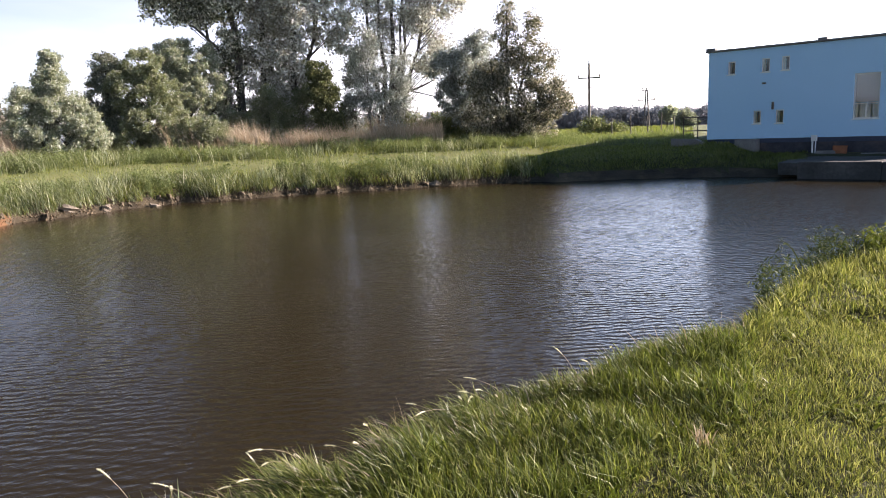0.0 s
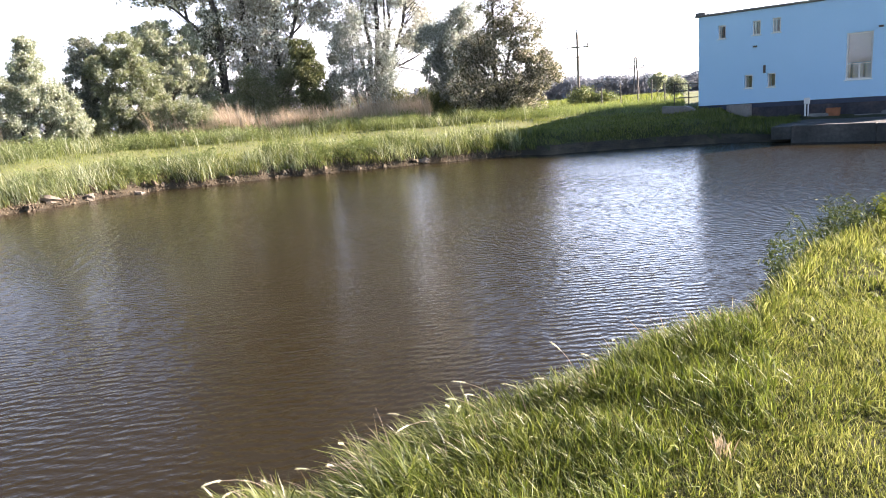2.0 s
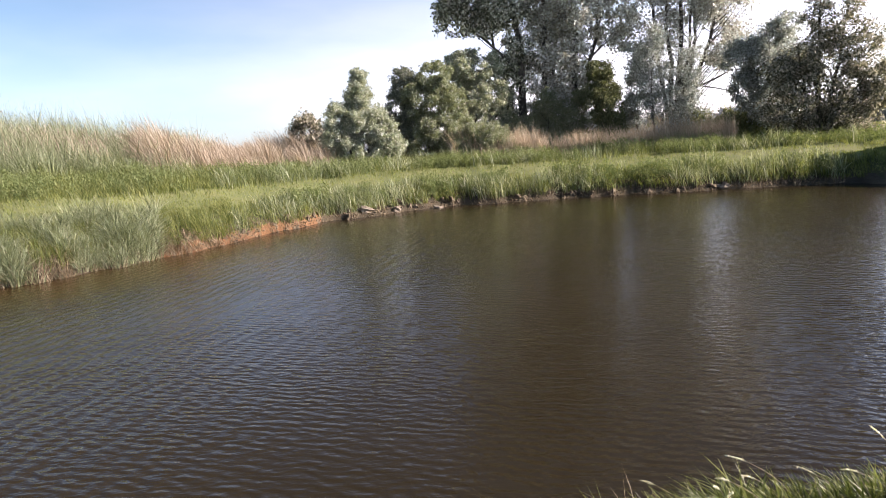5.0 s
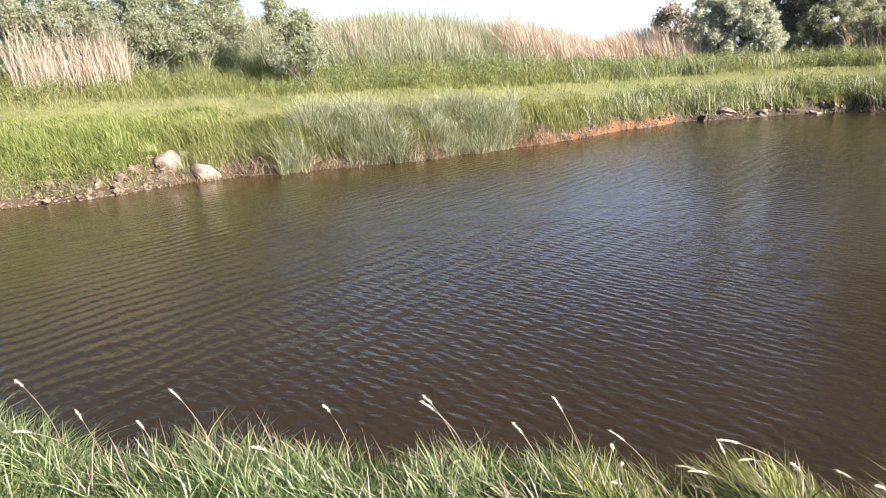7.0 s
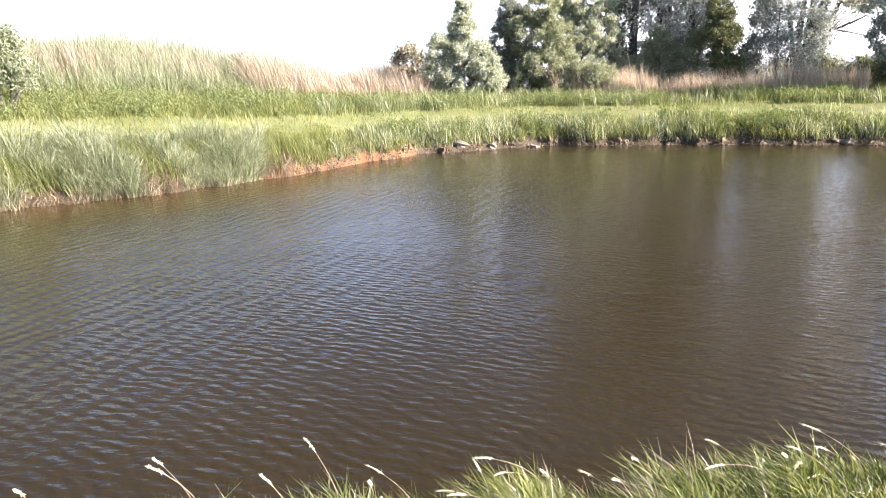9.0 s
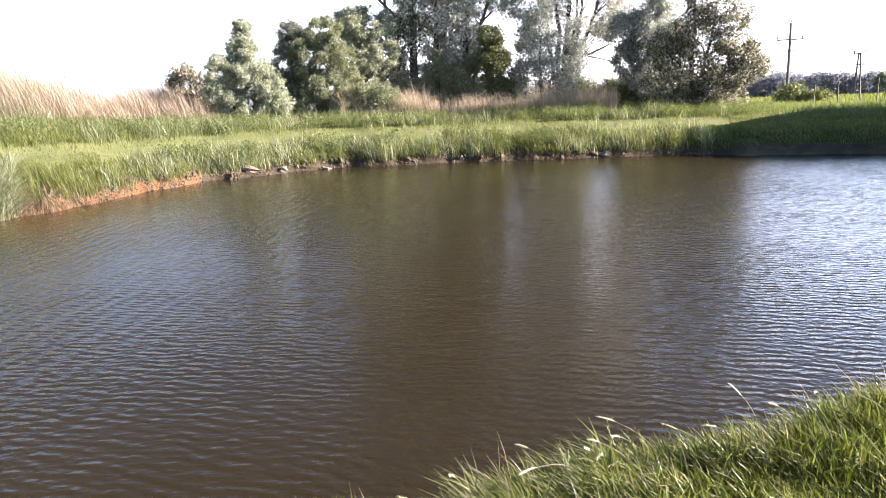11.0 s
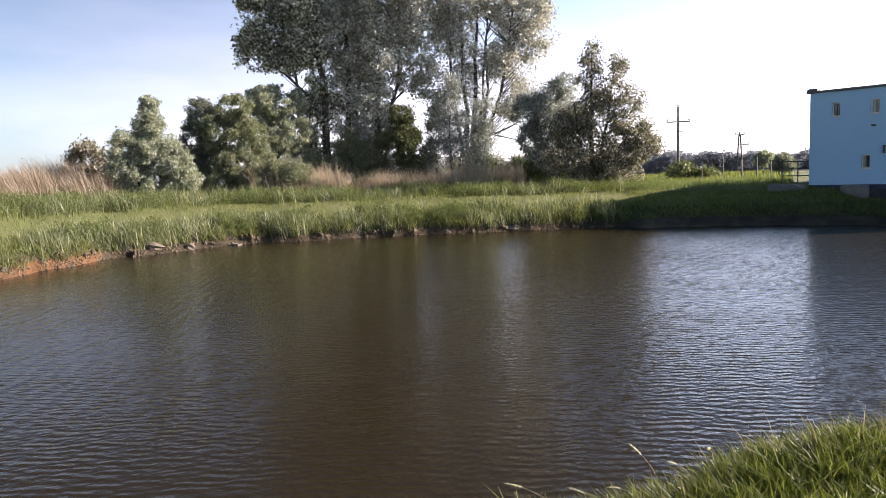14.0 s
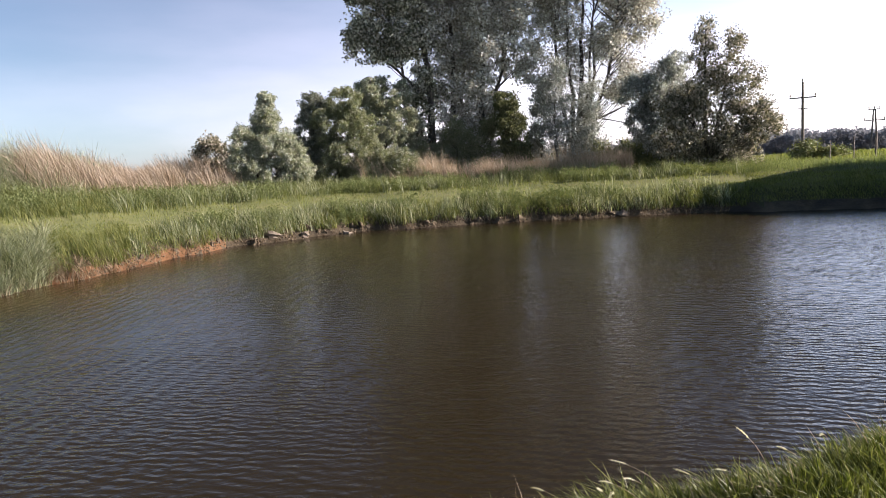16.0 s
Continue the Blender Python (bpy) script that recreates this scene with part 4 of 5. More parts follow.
# ---- trees ----
def lobe_points(lobes, n, rng, hollow=0.55):
    """Clump centres on small boughs that fill ellipsoid lobes (cx, cy, cz, rx, ry, rz), leaving gaps between the boughs."""
    boughs = []
    for cx, cy, cz, rx, ry, rz in lobes:
        m = (rx * ry * rz) ** (1 / 3)
        for _ in range(int(24 + 26 * m)):
            d = rng.normal(0, 1, 3)
            d /= np.linalg.norm(d)
            k = hollow + (1.06 - hollow) * rng.uniform() ** 0.6
            s = rng.uniform(0.09, 0.24) * m + 0.06
            boughs.append((cx + d[0] * rx * k * 0.92, cy + d[1] * ry * k * 0.92, cz + d[2] * rz * k * 0.92, s * 1.1, s * 1.1, s * 0.9))
    B = np.array(boughs)
    vol = B[:, 3] ** 1.6
    L = B[rng.choice(len(B), n, p=vol / vol.sum())]
    d = rng.normal(0, 1, (n, 3))
    d /= np.linalg.norm(d, axis=1, keepdims=True)
    return L[:, :3] + d * L[:, 3:] * (rng.uniform(0.1, 1.05, n) ** 0.6)[:, None]


def tree(name, az, r, trunks, lobes, clumps, per, leaf, mat, label, category="tree", seed=1, spread=0.35, twigs=60, droop=0.0, long=1.6, hollow=0.55, limbs=()):
    """A tree at a bearing and distance, turned so that its own x runs across the line of sight.
    trunks: (foot x, foot y, top x, top y, height, radius) over its foot; lobes with heights above the water; limbs: bare boughs as (points, radius)."""
    g = np.random.default_rng(seed)
    at = spot(az, r, 0.1)
    root = empty(name, Matrix.Translation(at) @ Matrix.Rotation(radians(az), 4, "Z"))
    tagged(root, label, category)
    lobes = [(cx, cy, cz - at.z, rx, ry, rz) for cx, cy, cz, rx, ry, rz in lobes]
    centres = lobe_points(lobes, clumps, g, hollow)
    centres = centres[centres[:, 2] > 0.15]
    stems = []
    for fx, fy, tx, ty, h, rad in trunks:
        t = np.linspace(0, 1, 9)
        pts = np.stack([fx + (tx - fx) * t + g.normal(0, 0.02 * h, 9) * t * (1 - t) * 2, fy + (ty - fy) * t + g.normal(0, 0.02 * h, 9) * t * (1 - t) * 2, -0.25 + (h + 0.25) * t], -1)
        rr = rad * (1 - 0.85 * t) + 0.012
        rr[0] *= 1.35
        stems.append(pts)
        part_v, part_f = tubes([(pts, rr)], 9)
        from_arrays("trunk", part_v, part_f, MAT_BARK, root, smooth=True)
    for pts, rad in limbs:
        pts = np.array(pts, float) - [0, 0, at.z]
        t = np.linspace(0, 1, len(pts))
        part_v, part_f = tubes([(pts, rad * (1 - 0.8 * t))], 7)
        from_arrays("limb", part_v, part_f, MAT_BARK, root, smooth=True)
    boughs = []
    for c in centres[g.choice(len(centres), min(twigs, len(centres)), replace=False)]:
        # the stem that passes nearest; the limb leaves it lower down and climbs
        s = min(stems, key=lambda p: np.hypot(*(p[:, :2] - c[:2]).T).min() + g.uniform(0, 0.6) + (6.0 if p[-1, 2] < c[2] * 0.8 else 0.0))
        flat = np.hypot(*(s[np.argmin(np.abs(s[:, 2] - c[2] * 0.8))][:2] - c[:2]))
        low = np.clip((c[2] - flat * 0.85 - 0.3) / max(s[-1, 2], 0.1), 0.1, 0.93)
        k = low * 8
        i = int(min(k, 7))
        a0 = s[i] + (s[i + 1] - s[i]) * (k - i)
        t = np.linspace(0, 1, 6)[:, None]
        mid = (a0 + c) / 2 + np.array([0, 0, -0.08 * np.linalg.norm(c - a0)]) + g.normal(0, 0.12, 3)
        pts = a0 * (1 - t) ** 2 + 2 * mid * t * (1 - t) + c * t**2
        ln = np.linalg.norm(c - a0)
        if ln > 3.6:
            continue
        boughs.append((pts, (0.009 + 0.011 * ln) * (1 - 0.85 * t[:, 0])))
    if boughs:
        v, f = tubes(boughs, 5)
        tagged(from_arrays("branchwork", v, f, MAT_BARK, root, smooth=True), kind="stuff")
    v, f = leaf_cloud(centres, g.uniform(0.5, 1.3, len(centres)) * spread, max(8, int(per * 0.72)), leaf * 1.15, g, droop, long)
    v[:, 2] = np.maximum(v[:, 2], 0.02)
    from_arrays("crown", v, f, mat, root)
    return root


def big_trees():
    tree("willow_tree", 32.6, 40, [(0, 0, 0.3, 0, 4.8, 0.10), (0.2, 0.1, 0.9, 0.2, 2.5, 0.07), (-0.2, 0, -0.9, 0.2, 2.4, 0.07)],
         [(0.3, 0, 6.7, 0.45, 0.4, 0.6), (0.2, 0, 5.9, 0.75, 0.7, 0.8), (-0.9, 0, 4.6, 1.0, 0.9, 1.0), (0.5, 0, 4.6, 1.2, 1.1, 1.2), (1.2, -0.3, 3.5, 1.1, 1.0, 1.2), (-0.9, 0, 3.4, 1.1, 1.0, 1.0), (1.7, -0.4, 2.7, 1.0, 0.9, 0.7), (0.1, 0, 2.7, 1.5, 1.2, 0.8)], 2400, 46, 0.05, MAT_WILLOW,
         "small silvery-green willow with a narrow top", seed=3, spread=0.12, droop=-0.5, long=2.2)
    tree("willow_tree", 28.7, 43.4, [(0, 0, 0.1, 0, 5.0, 0.12)],
         [(0.1, 0, 6.5, 0.8, 0.7, 1.0), (-0.2, 0, 5.0, 0.95, 0.8, 1.5), (-0.1, 0, 3.5, 1.0, 0.9, 1.2), (-0.2, 0, 2.6, 1.0, 0.9, 0.7)], 1200, 44, 0.055, MAT_WILLOW_DARK,
         "dark grey-green willow beside an olive-green one", seed=4, spread=0.12, droop=-0.4, long=2.0)
    tree("willow_tree", 26.1, 42.3, [(0, 0, 0.2, 0, 4.6, 0.13), (0.4, 0.2, 1.2, 0.3, 3.6, 0.09), (-0.4, 0, -1.0, 0.2, 3.4, 0.09)],
         [(0.2, 0, 6.6, 1.3, 1.2, 1.1), (-0.5, 0, 5.4, 1.4, 1.3, 1.4), (0.7, 0, 4.9, 1.4, 1.3, 1.5), (0.1, 0, 3.4, 2.0, 1.7, 1.2), (-0.9, 0, 2.7, 1.2, 1.2, 0.8), (1.0, 0, 2.7, 1.4, 1.2, 0.8)], 2400, 46, 0.053, MAT_WILLOW_GREEN,
         "round-headed olive-green willow in the middle of a group", seed=24, spread=0.12, droop=-0.2, long=1.9)
    tree("willow_tree", 23.1, 45, [(0, 0, 0.3, 0, 5.2, 0.13), (0.3, 0.2, 1.3, 0.3, 4.4, 0.1)],
         [(0.3, 0, 7.3, 1.8, 1.6, 1.15), (-0.6, 0, 7.6, 1.0, 1.0, 0.8), (0.9, 0, 5.6, 1.5, 1.4, 1.9), (-0.4, 0, 5.6, 1.3, 1.2, 1.6), (0.5, 0, 3.9, 1.9, 1.6, 1.6), (1.2, 0, 2.9, 1.3, 1.2, 1.0)], 2400, 46, 0.054, MAT_WILLOW,
         "tall silvery willow with a rounded windblown crown", seed=25, spread=0.12, droop=-0.5, long=2.4)
    tree("low_shrub", 22.4, 40.6, [(0, 0, 0.1, 0, 1.4, 0.04), (0.3, 0, 0.9, 0, 1.2, 0.03)], [(0, 0, 3.1, 1.1, 1.0, 0.8), (0.7, 0, 2.6, 1.1, 1.0, 0.8), (-0.8, 0, 2.5, 0.9, 0.9, 0.7)], 520, 60, 0.052, MAT_WILLOW_GREEN, "low green shrub at the foot of the willow", "shrub", 5, 0.15, droop=-0.5, long=2.0)
    tree("poplar_tree", 18.9, 46, [(0, 0, -0.6, 0, 15.0, 0.30), (-0.1, 0.1, -2.6, 0.4, 11.5, 0.17)],
         [(-1.8, 0, 14.1, 2.6, 2.4, 2.6), (-3.9, 0, 13.3, 1.6, 1.4, 2.1), (-4.0, 0, 10.9, 1.5, 1.3, 1.5), (-2.1, 0, 10.7, 1.9, 1.8, 1.6), (-1.2, 0, 17.2, 2.4, 2.2, 2.4), (-0.3, 0, 7.8, 1.4, 1.2, 1.7), (-0.9, 0, 5.7, 1.1, 1.0, 1.8), (-3.2, 0, 16.0, 1.8, 1.6, 1.8), (-0.9, 0, 3.4, 1.1, 1.0, 1.2), (-0.4, 0, 10.8, 1.2, 1.1, 1.8)], 1500, 50, 0.122, MAT_POPLAR_DARK,
         "tall dark poplar with a wide open crown", seed=6, spread=0.27, twigs=90, hollow=0.3, long=1.15,
         limbs=[(((0, 0, 6.2), (-1.2, -0.1, 8.0), (-2.4, -0.2, 9.2), (-3.8, -0.2, 10.2)), 0.13)])
    # added tree: the dark poplar's paler right half, split off for its own colour
    tree("poplar_tree", 17.3, 46.6, [(0, 0, 0.4, 0, 15.5, 0.26), (0.1, 0, 1.6, 0.3, 13.5, 0.16)],
         [(0.0, 0, 11.9, 2.0, 1.9, 3.4), (0.5, 0, 16.8, 2.6, 2.4, 2.8), (-0.9, 0, 14.4, 1.6, 1.5, 2.0), (0.0, 0, 5.3, 1.4, 1.2, 1.8), (0.4, 0, 7.5, 1.5, 1.3, 1.5), (1.2, 0, 9.6, 1.4, 1.2, 1.8), (1.4, 0, 13.6, 1.5, 1.4, 2.2), (-0.2, 0, 3.2, 1.2, 1.0, 1.2)], 1300, 50, 0.122, MAT_POPLAR,
         "paler right half of the dark poplar's crown, added as its own tree", seed=29, spread=0.27, twigs=80, hollow=0.3, long=1.15)
    tree("poplar_tree", 15.2, 45.5, [(0, 0, 0.8, 0, 15.0, 0.27), (0.2, 0, 3.0, 0.2, 14.5, 0.16)],
         [(2.6, 0, 13.1, 2.2, 2.0, 2.8), (0.8, 0, 13.4, 1.8, 1.8, 2.8), (1.0, 0, 9.9, 1.9, 1.8, 2.4), (3.2, 0, 16.0, 2.3, 2.1, 2.4), (0.2, 0, 6.7, 1.5, 1.3, 2.0), (-0.3, 0, 4.7, 1.5, 1.3, 1.5), (3.4, 0, 9.4, 1.5, 1.4, 2.0), (0.9, 0, 17.0, 2.2, 2.0, 2.0), (0.0, 0, 3.2, 1.4, 1.2, 1.0)], 1650, 46, 0.122, MAT_POPLAR,
         "tall silvery poplar with flickering leaves", seed=7, spread=0.27, twigs=100, hollow=0.3, long=1.15)
    tree("poplar_tree", 7.3, 46, [(0, 0, 0.9, 0, 14.0, 0.20), (-0.3, 0.1, -1.4, 0, 13.5, 0.15), (0.3, 0, 3.4, 0, 13.0, 0.16), (-0.2, 0.2, -0.4, 0.2, 14.4, 0.17), (0.2, 0.1, 2.0, 0.3, 13.4, 0.14), (0.1, -0.1, 1.4, -0.3, 12.0, 0.12)],
         [(0.8, 0, 13.7, 2.4, 2.2, 2.4), (3.0, 0, 12.8, 2.0, 1.9, 2.4), (4.2, 0, 11.0, 1.3, 1.2, 1.9), (-0.5, 0, 10.9, 1.5, 1.3, 2.0), (2.5, 0, 9.6, 2.0, 1.8, 1.5), (1.7, 0, 16.6, 2.9, 2.5, 1.9), (-1.0, 0, 13.1, 1.6, 1.5, 2.6), (4.5, 0, 12.9, 1.2, 1.1, 1.9), (3.5, 0, 7.7, 1.3, 1.2, 0.9), (-0.3, 0, 8.4, 1.2, 1.1, 1.4), (2.6, 0, 6.7, 1.3, 1.0, 0.9)], 1900, 38, 0.10, MAT_POPLAR,
         "many-stemmed silver poplar with a thin see-through crown", seed=8, spread=0.30, twigs=180, hollow=0.15, long=1.2,
         limbs=[(((0.3, 0, 3.4), (1.2, -0.1, 4.9), (2.5, -0.2, 5.4), (3.3, -0.2, 5.8)), 0.11), (((1.4, -0.1, 5.0), (2.2, -0.3, 4.8), (2.9, -0.4, 4.6), (3.5, -0.5, 4.0)), 0.05), (((0.1, 0, 4.0), (0.9, 0, 7.0), (2.0, 0, 9.0), (3.3, 0, 10.2)), 0.11)])
    tree("willow_bush", 8.9, 44, [(0, 0, -0.1, 0, 5.5, 0.08), (0.2, 0, 0.9, 0, 4.2, 0.07), (0.3, 0.1, 1.9, 0.1, 4.8, 0.06)],
         [(0.1, 0, 7.6, 0.9, 0.8, 1.3), (0.3, 0, 5.8, 1.2, 1.1, 1.5), (0.8, 0, 3.8, 1.4, 1.2, 1.3), (2.1, 0, 6.0, 1.0, 1.0, 1.8), (1.9, 0, 3.6, 1.2, 1.1, 1.3), (-0.7, 0, 6.6, 0.8, 0.7, 1.3), (-0.5, 0, 4.4, 0.7, 0.6, 1.0)], 640, 44, 0.054, MAT_ROSE, "feathery grey-green willow bush below the poplar", "bush", 9, 0.24, twigs=90, droop=-0.6, long=2.4, hollow=0.3)
    tree("evergreen_tree", 12.0, 43, [(0, 0, -0.4, 0, 4.0, 0.12)], [(-0.6, 0, 6.2, 0.75, 0.75, 0.75), (-0.5, 0, 5.0, 0.9, 0.85, 1.0), (-0.3, 0, 4.0, 0.85, 0.8, 1.0), (0.0, 0, 3.0, 0.75, 0.7, 1.0)], 640, 46, 0.065, MAT_THUJA,
         "dark green columnar evergreen tree", seed=10, spread=0.14, droop=-0.6, long=1.8, hollow=0.5)
    tree("willow_bush", 0.9, 43, [(0, 0, 0.1, 0, 5.0, 0.09), (0.1, 0, -0.6, 0, 4.2, 0.06)], [(0.2, 0, 6.8, 1.1, 1.0, 1.1), (-0.1, 0, 5.3, 1.2, 1.0, 1.5), (0.3, 0, 3.5, 1.4, 1.1, 1.4), (1.2, 0, 5.6, 1.1, 1.0, 1.2), (-1.3, 0, 6.2, 0.9, 0.8, 1.2), (-1.2, 0, 4.2, 0.8, 0.8, 1.2), (0.9, 0, 7.4, 0.9, 0.8, 0.9)], 900, 56, 0.06, MAT_ROSE,
         "grey feathery willow between the poplars", "bush", 11, 0.2, droop=-0.5, long=2.2)
    tree("alder_tree", -2.4, 40.5, [(0, 0, 0.1, 0, 7.6, 0.15), (0.2, 0, 1.4, 0, 7.0, 0.11), (-0.2, 0, -0.9, 0, 4.6, 0.08)],
         [(0.1, 0, 8.5, 0.5, 0.5, 1.1), (1.4, 0, 8.0, 0.55, 0.55, 1.1), (0.3, 0, 6.9, 1.2, 1.1, 1.2), (1.8, 0, 6.2, 1.05, 1.0, 1.1), (-0.1, 0, 5.2, 1.6, 1.5, 1.4), (2.2, 0, 4.8, 1.2, 1.1, 1.3), (-0.9, 0, 3.4, 2.0, 1.7, 1.3), (-1.2, 0, 5.0, 1.3, 1.2, 1.2), (1.8, 0, 3.2, 1.6, 1.5, 1.3), (3.4, 0, 3.8, 0.7, 0.6, 0.6), (0.6, 0, 2.2, 2.2, 1.6, 0.8)], 1300, 56, 0.072, MAT_ALDER,
         "dark two-topped alder with glittering leaves and low branches", seed=12, spread=0.2, twigs=150, hollow=0.25, long=1.3)
    # bushes on the mound
    tree("sallow_bush", 78.5, 31.0, [(0, 0, 0.3, 0, 3.0, 0.1), (0.5, 0, 1.6, 0, 2.6, 0.08), (-0.5, 0, -1.6, 0, 2.6, 0.08)],
         [(0, 0, 5.6, 2.0, 2.0, 1.6), (1.8, 0, 6.6, 1.2, 1.2, 1.2), (-2.4, 0.4, 5.4, 1.9, 1.8, 1.8), (3.2, 0, 6.2, 1.0, 1.0, 1.3), (-1.0, 0, 7.2, 1.5, 1.4, 1.1), (0.6, 0.3, 4.3, 2.4, 1.8, 0.9), (-3.2, 0.2, 4.4, 1.6, 1.4, 1.1), (2.6, 0, 4.7, 1.5, 1.3, 1.0), (4.2, 0.4, 5.0, 1.0, 1.0, 1.4), (4.2, 0, 7.0, 0.8, 0.8, 1.6)], 3000, 64, 0.044, MAT_SALLOW,
         "wide pale-leaved sallow bush on the mound", "bush", 13, 0.17, droop=-0.3, long=1.9)
    tree("sallow_bush", 90.0, 31.5, [(0, 0, 0.3, 0, 3.0, 0.1)], [(0, 0, 5.4, 2.4, 2.2, 1.8), (0.4, 0, 6.8, 1.6, 1.6, 1.4), (0.3, 0, 4.1, 2.2, 2.2, 0.9), (2.0, 0, 5.2, 1.4, 1.4, 1.9), (2.2, 0, 7.0, 1.2, 1.2, 1.2)], 1500, 60, 0.048, MAT_SALLOW,
         "wide pale-leaved sallow bush on the mound", "bush", 14, 0.18, long=1.9)
    tree("sallow_bush", 65.8, 28.0, [(0.2, 0, -0.4, 0, 2.3, 0.05), (0.25, 0, 0.4, 0, 1.5, 0.04)],
         [(0.0, 0, 3.9, 0.7, 0.65, 0.9), (-0.35, 0, 4.8, 0.55, 0.5, 0.6), (-0.6, 0, 5.3, 0.32, 0.32, 0.4), (0.5, 0, 3.5, 0.6, 0.6, 0.8), (0.3, 0, 4.5, 0.45, 0.45, 0.6), (-0.6, 0, 3.3, 0.4, 0.4, 0.6)], 420, 60, 0.042, MAT_SALLOW,
         "small pale-leaved sallow bush among the reeds", "bush", 15, 0.13, droop=-0.5, long=2.0)
    tree("brown_bush", 36.4, 44.0, [(0, 0, 0.1, 0, 2.2, 0.06)], [(0, 0, 3.9, 1.5, 1.2, 1.2)], 260, 34, 0.09, MAT_ALDER, "far rounded brownish bush behind the reeds", "bush", 16, 0.2)
    tree("low_shrub", -9.6, 55.0, [(0, 0, 0.1, 0, 1.0, 0.04)], [(0, 0, 1.9, 1.6, 1.0, 0.7), (1.3, 0, 1.7, 1.0, 0.9, 0.5)], 260, 30, 0.1, MAT_SHRUB, "low green shrub in the meadow", "shrub", 17, 0.2)
    tree("low_shrub", 4, 44.5, [(0, 0, 0.1, 0, 1.4, 0.04)], [(-1.4, 0, 2.5, 1.2, 1.0, 1.0), (1.2, 0, 2.5, 1.4, 1.0, 1.0)], 300, 34, 0.085, MAT_SHRUB, "dark undergrowth shrub below the trees", "shrub", 18, 0.2)
    tree("low_shrub", 17.2, 44.2, [(0, 0, 0.1, 0, 2.6, 0.06), (0.4, 0, 1.4, 0, 2.2, 0.05), (-0.4, 0, -1.3, 0, 2.0, 0.05)], [(0.2, 0, 4.4, 1.0, 0.9, 1.2), (1.4, 0, 3.6, 1.1, 1.0, 1.2), (-1.2, 0, 3.3, 1.2, 1.0, 1.1), (2.2, 0, 4.9, 0.7, 0.7, 0.8), (0.3, 0, 2.7, 1.8, 1.2, 0.7)], 900, 46, 0.06, MAT_WILLOW_GREEN, "grey-green undergrowth at the foot of the tall poplars", "shrub", 28, 0.18, droop=-0.3, long=1.7, hollow=0.3)
    tree("low_shrub", 13, 46.5, [(0, 0, 0.1, 0, 1.4, 0.04)], [(0, 0, 2.8, 3.8, 1.2, 1.2)], 420, 30, 0.085, MAT_SHRUB, "dark undergrowth shrub below the trees", "shrub", 19, 0.2)
    tree("low_shrub", 1.3, 44, [(0, 0, 0.1, 0, 1.2, 0.04)], [(-1.7, 0, 2.5, 1.0, 0.9, 0.9), (0.0, 0, 2.3, 1.2, 1.1, 0.9), (1.8, 0, 2.5, 1.2, 1.1, 1.1)], 420, 34, 0.085, MAT_SHRUB, "dark undergrowth shrub below the trees", "shrub", 22, 0.18)
    tree("low_shrub", 10.3, 45.5, [(0, 0, 0.1, 0, 1.6, 0.05)], [(0.0, 0, 2.9, 0.9, 0.8, 1.1), (-0.3, 0, 4.2, 0.5, 0.5, 0.8), (0.1, 0, 5.6, 0.6, 0.6, 1.0), (0.3, 0, 7.0, 0.5, 0.5, 0.9)], 420, 36, 0.065, MAT_ROSE, "thin grey shrub between the evergreen and the poplar", "shrub", 26, 0.2, hollow=0.3)
    tree("round_bush", -16.5, 62.0, [(0, 0, 0.1, 0, 0.9, 0.06)], [(0, 0, 2.5, 0.85, 0.7, 0.55), (0, 0, 1.9, 0.8, 0.7, 0.5)], 170, 34, 0.09, MAT_WILLOW_DARK, "round dark bush behind the railing", "bush", 27, 0.16)
    tree("far_tree", -15.2, 150.0, [(0, 0, 0.1, 0, 2.0, 0.15)], [(0, 0, 2.9, 1.5, 1.2, 1.4)], 160, 30, 0.22, MAT_WILLOW, "small round tree far out in the field", seed=20, spread=0.35)


big_trees()


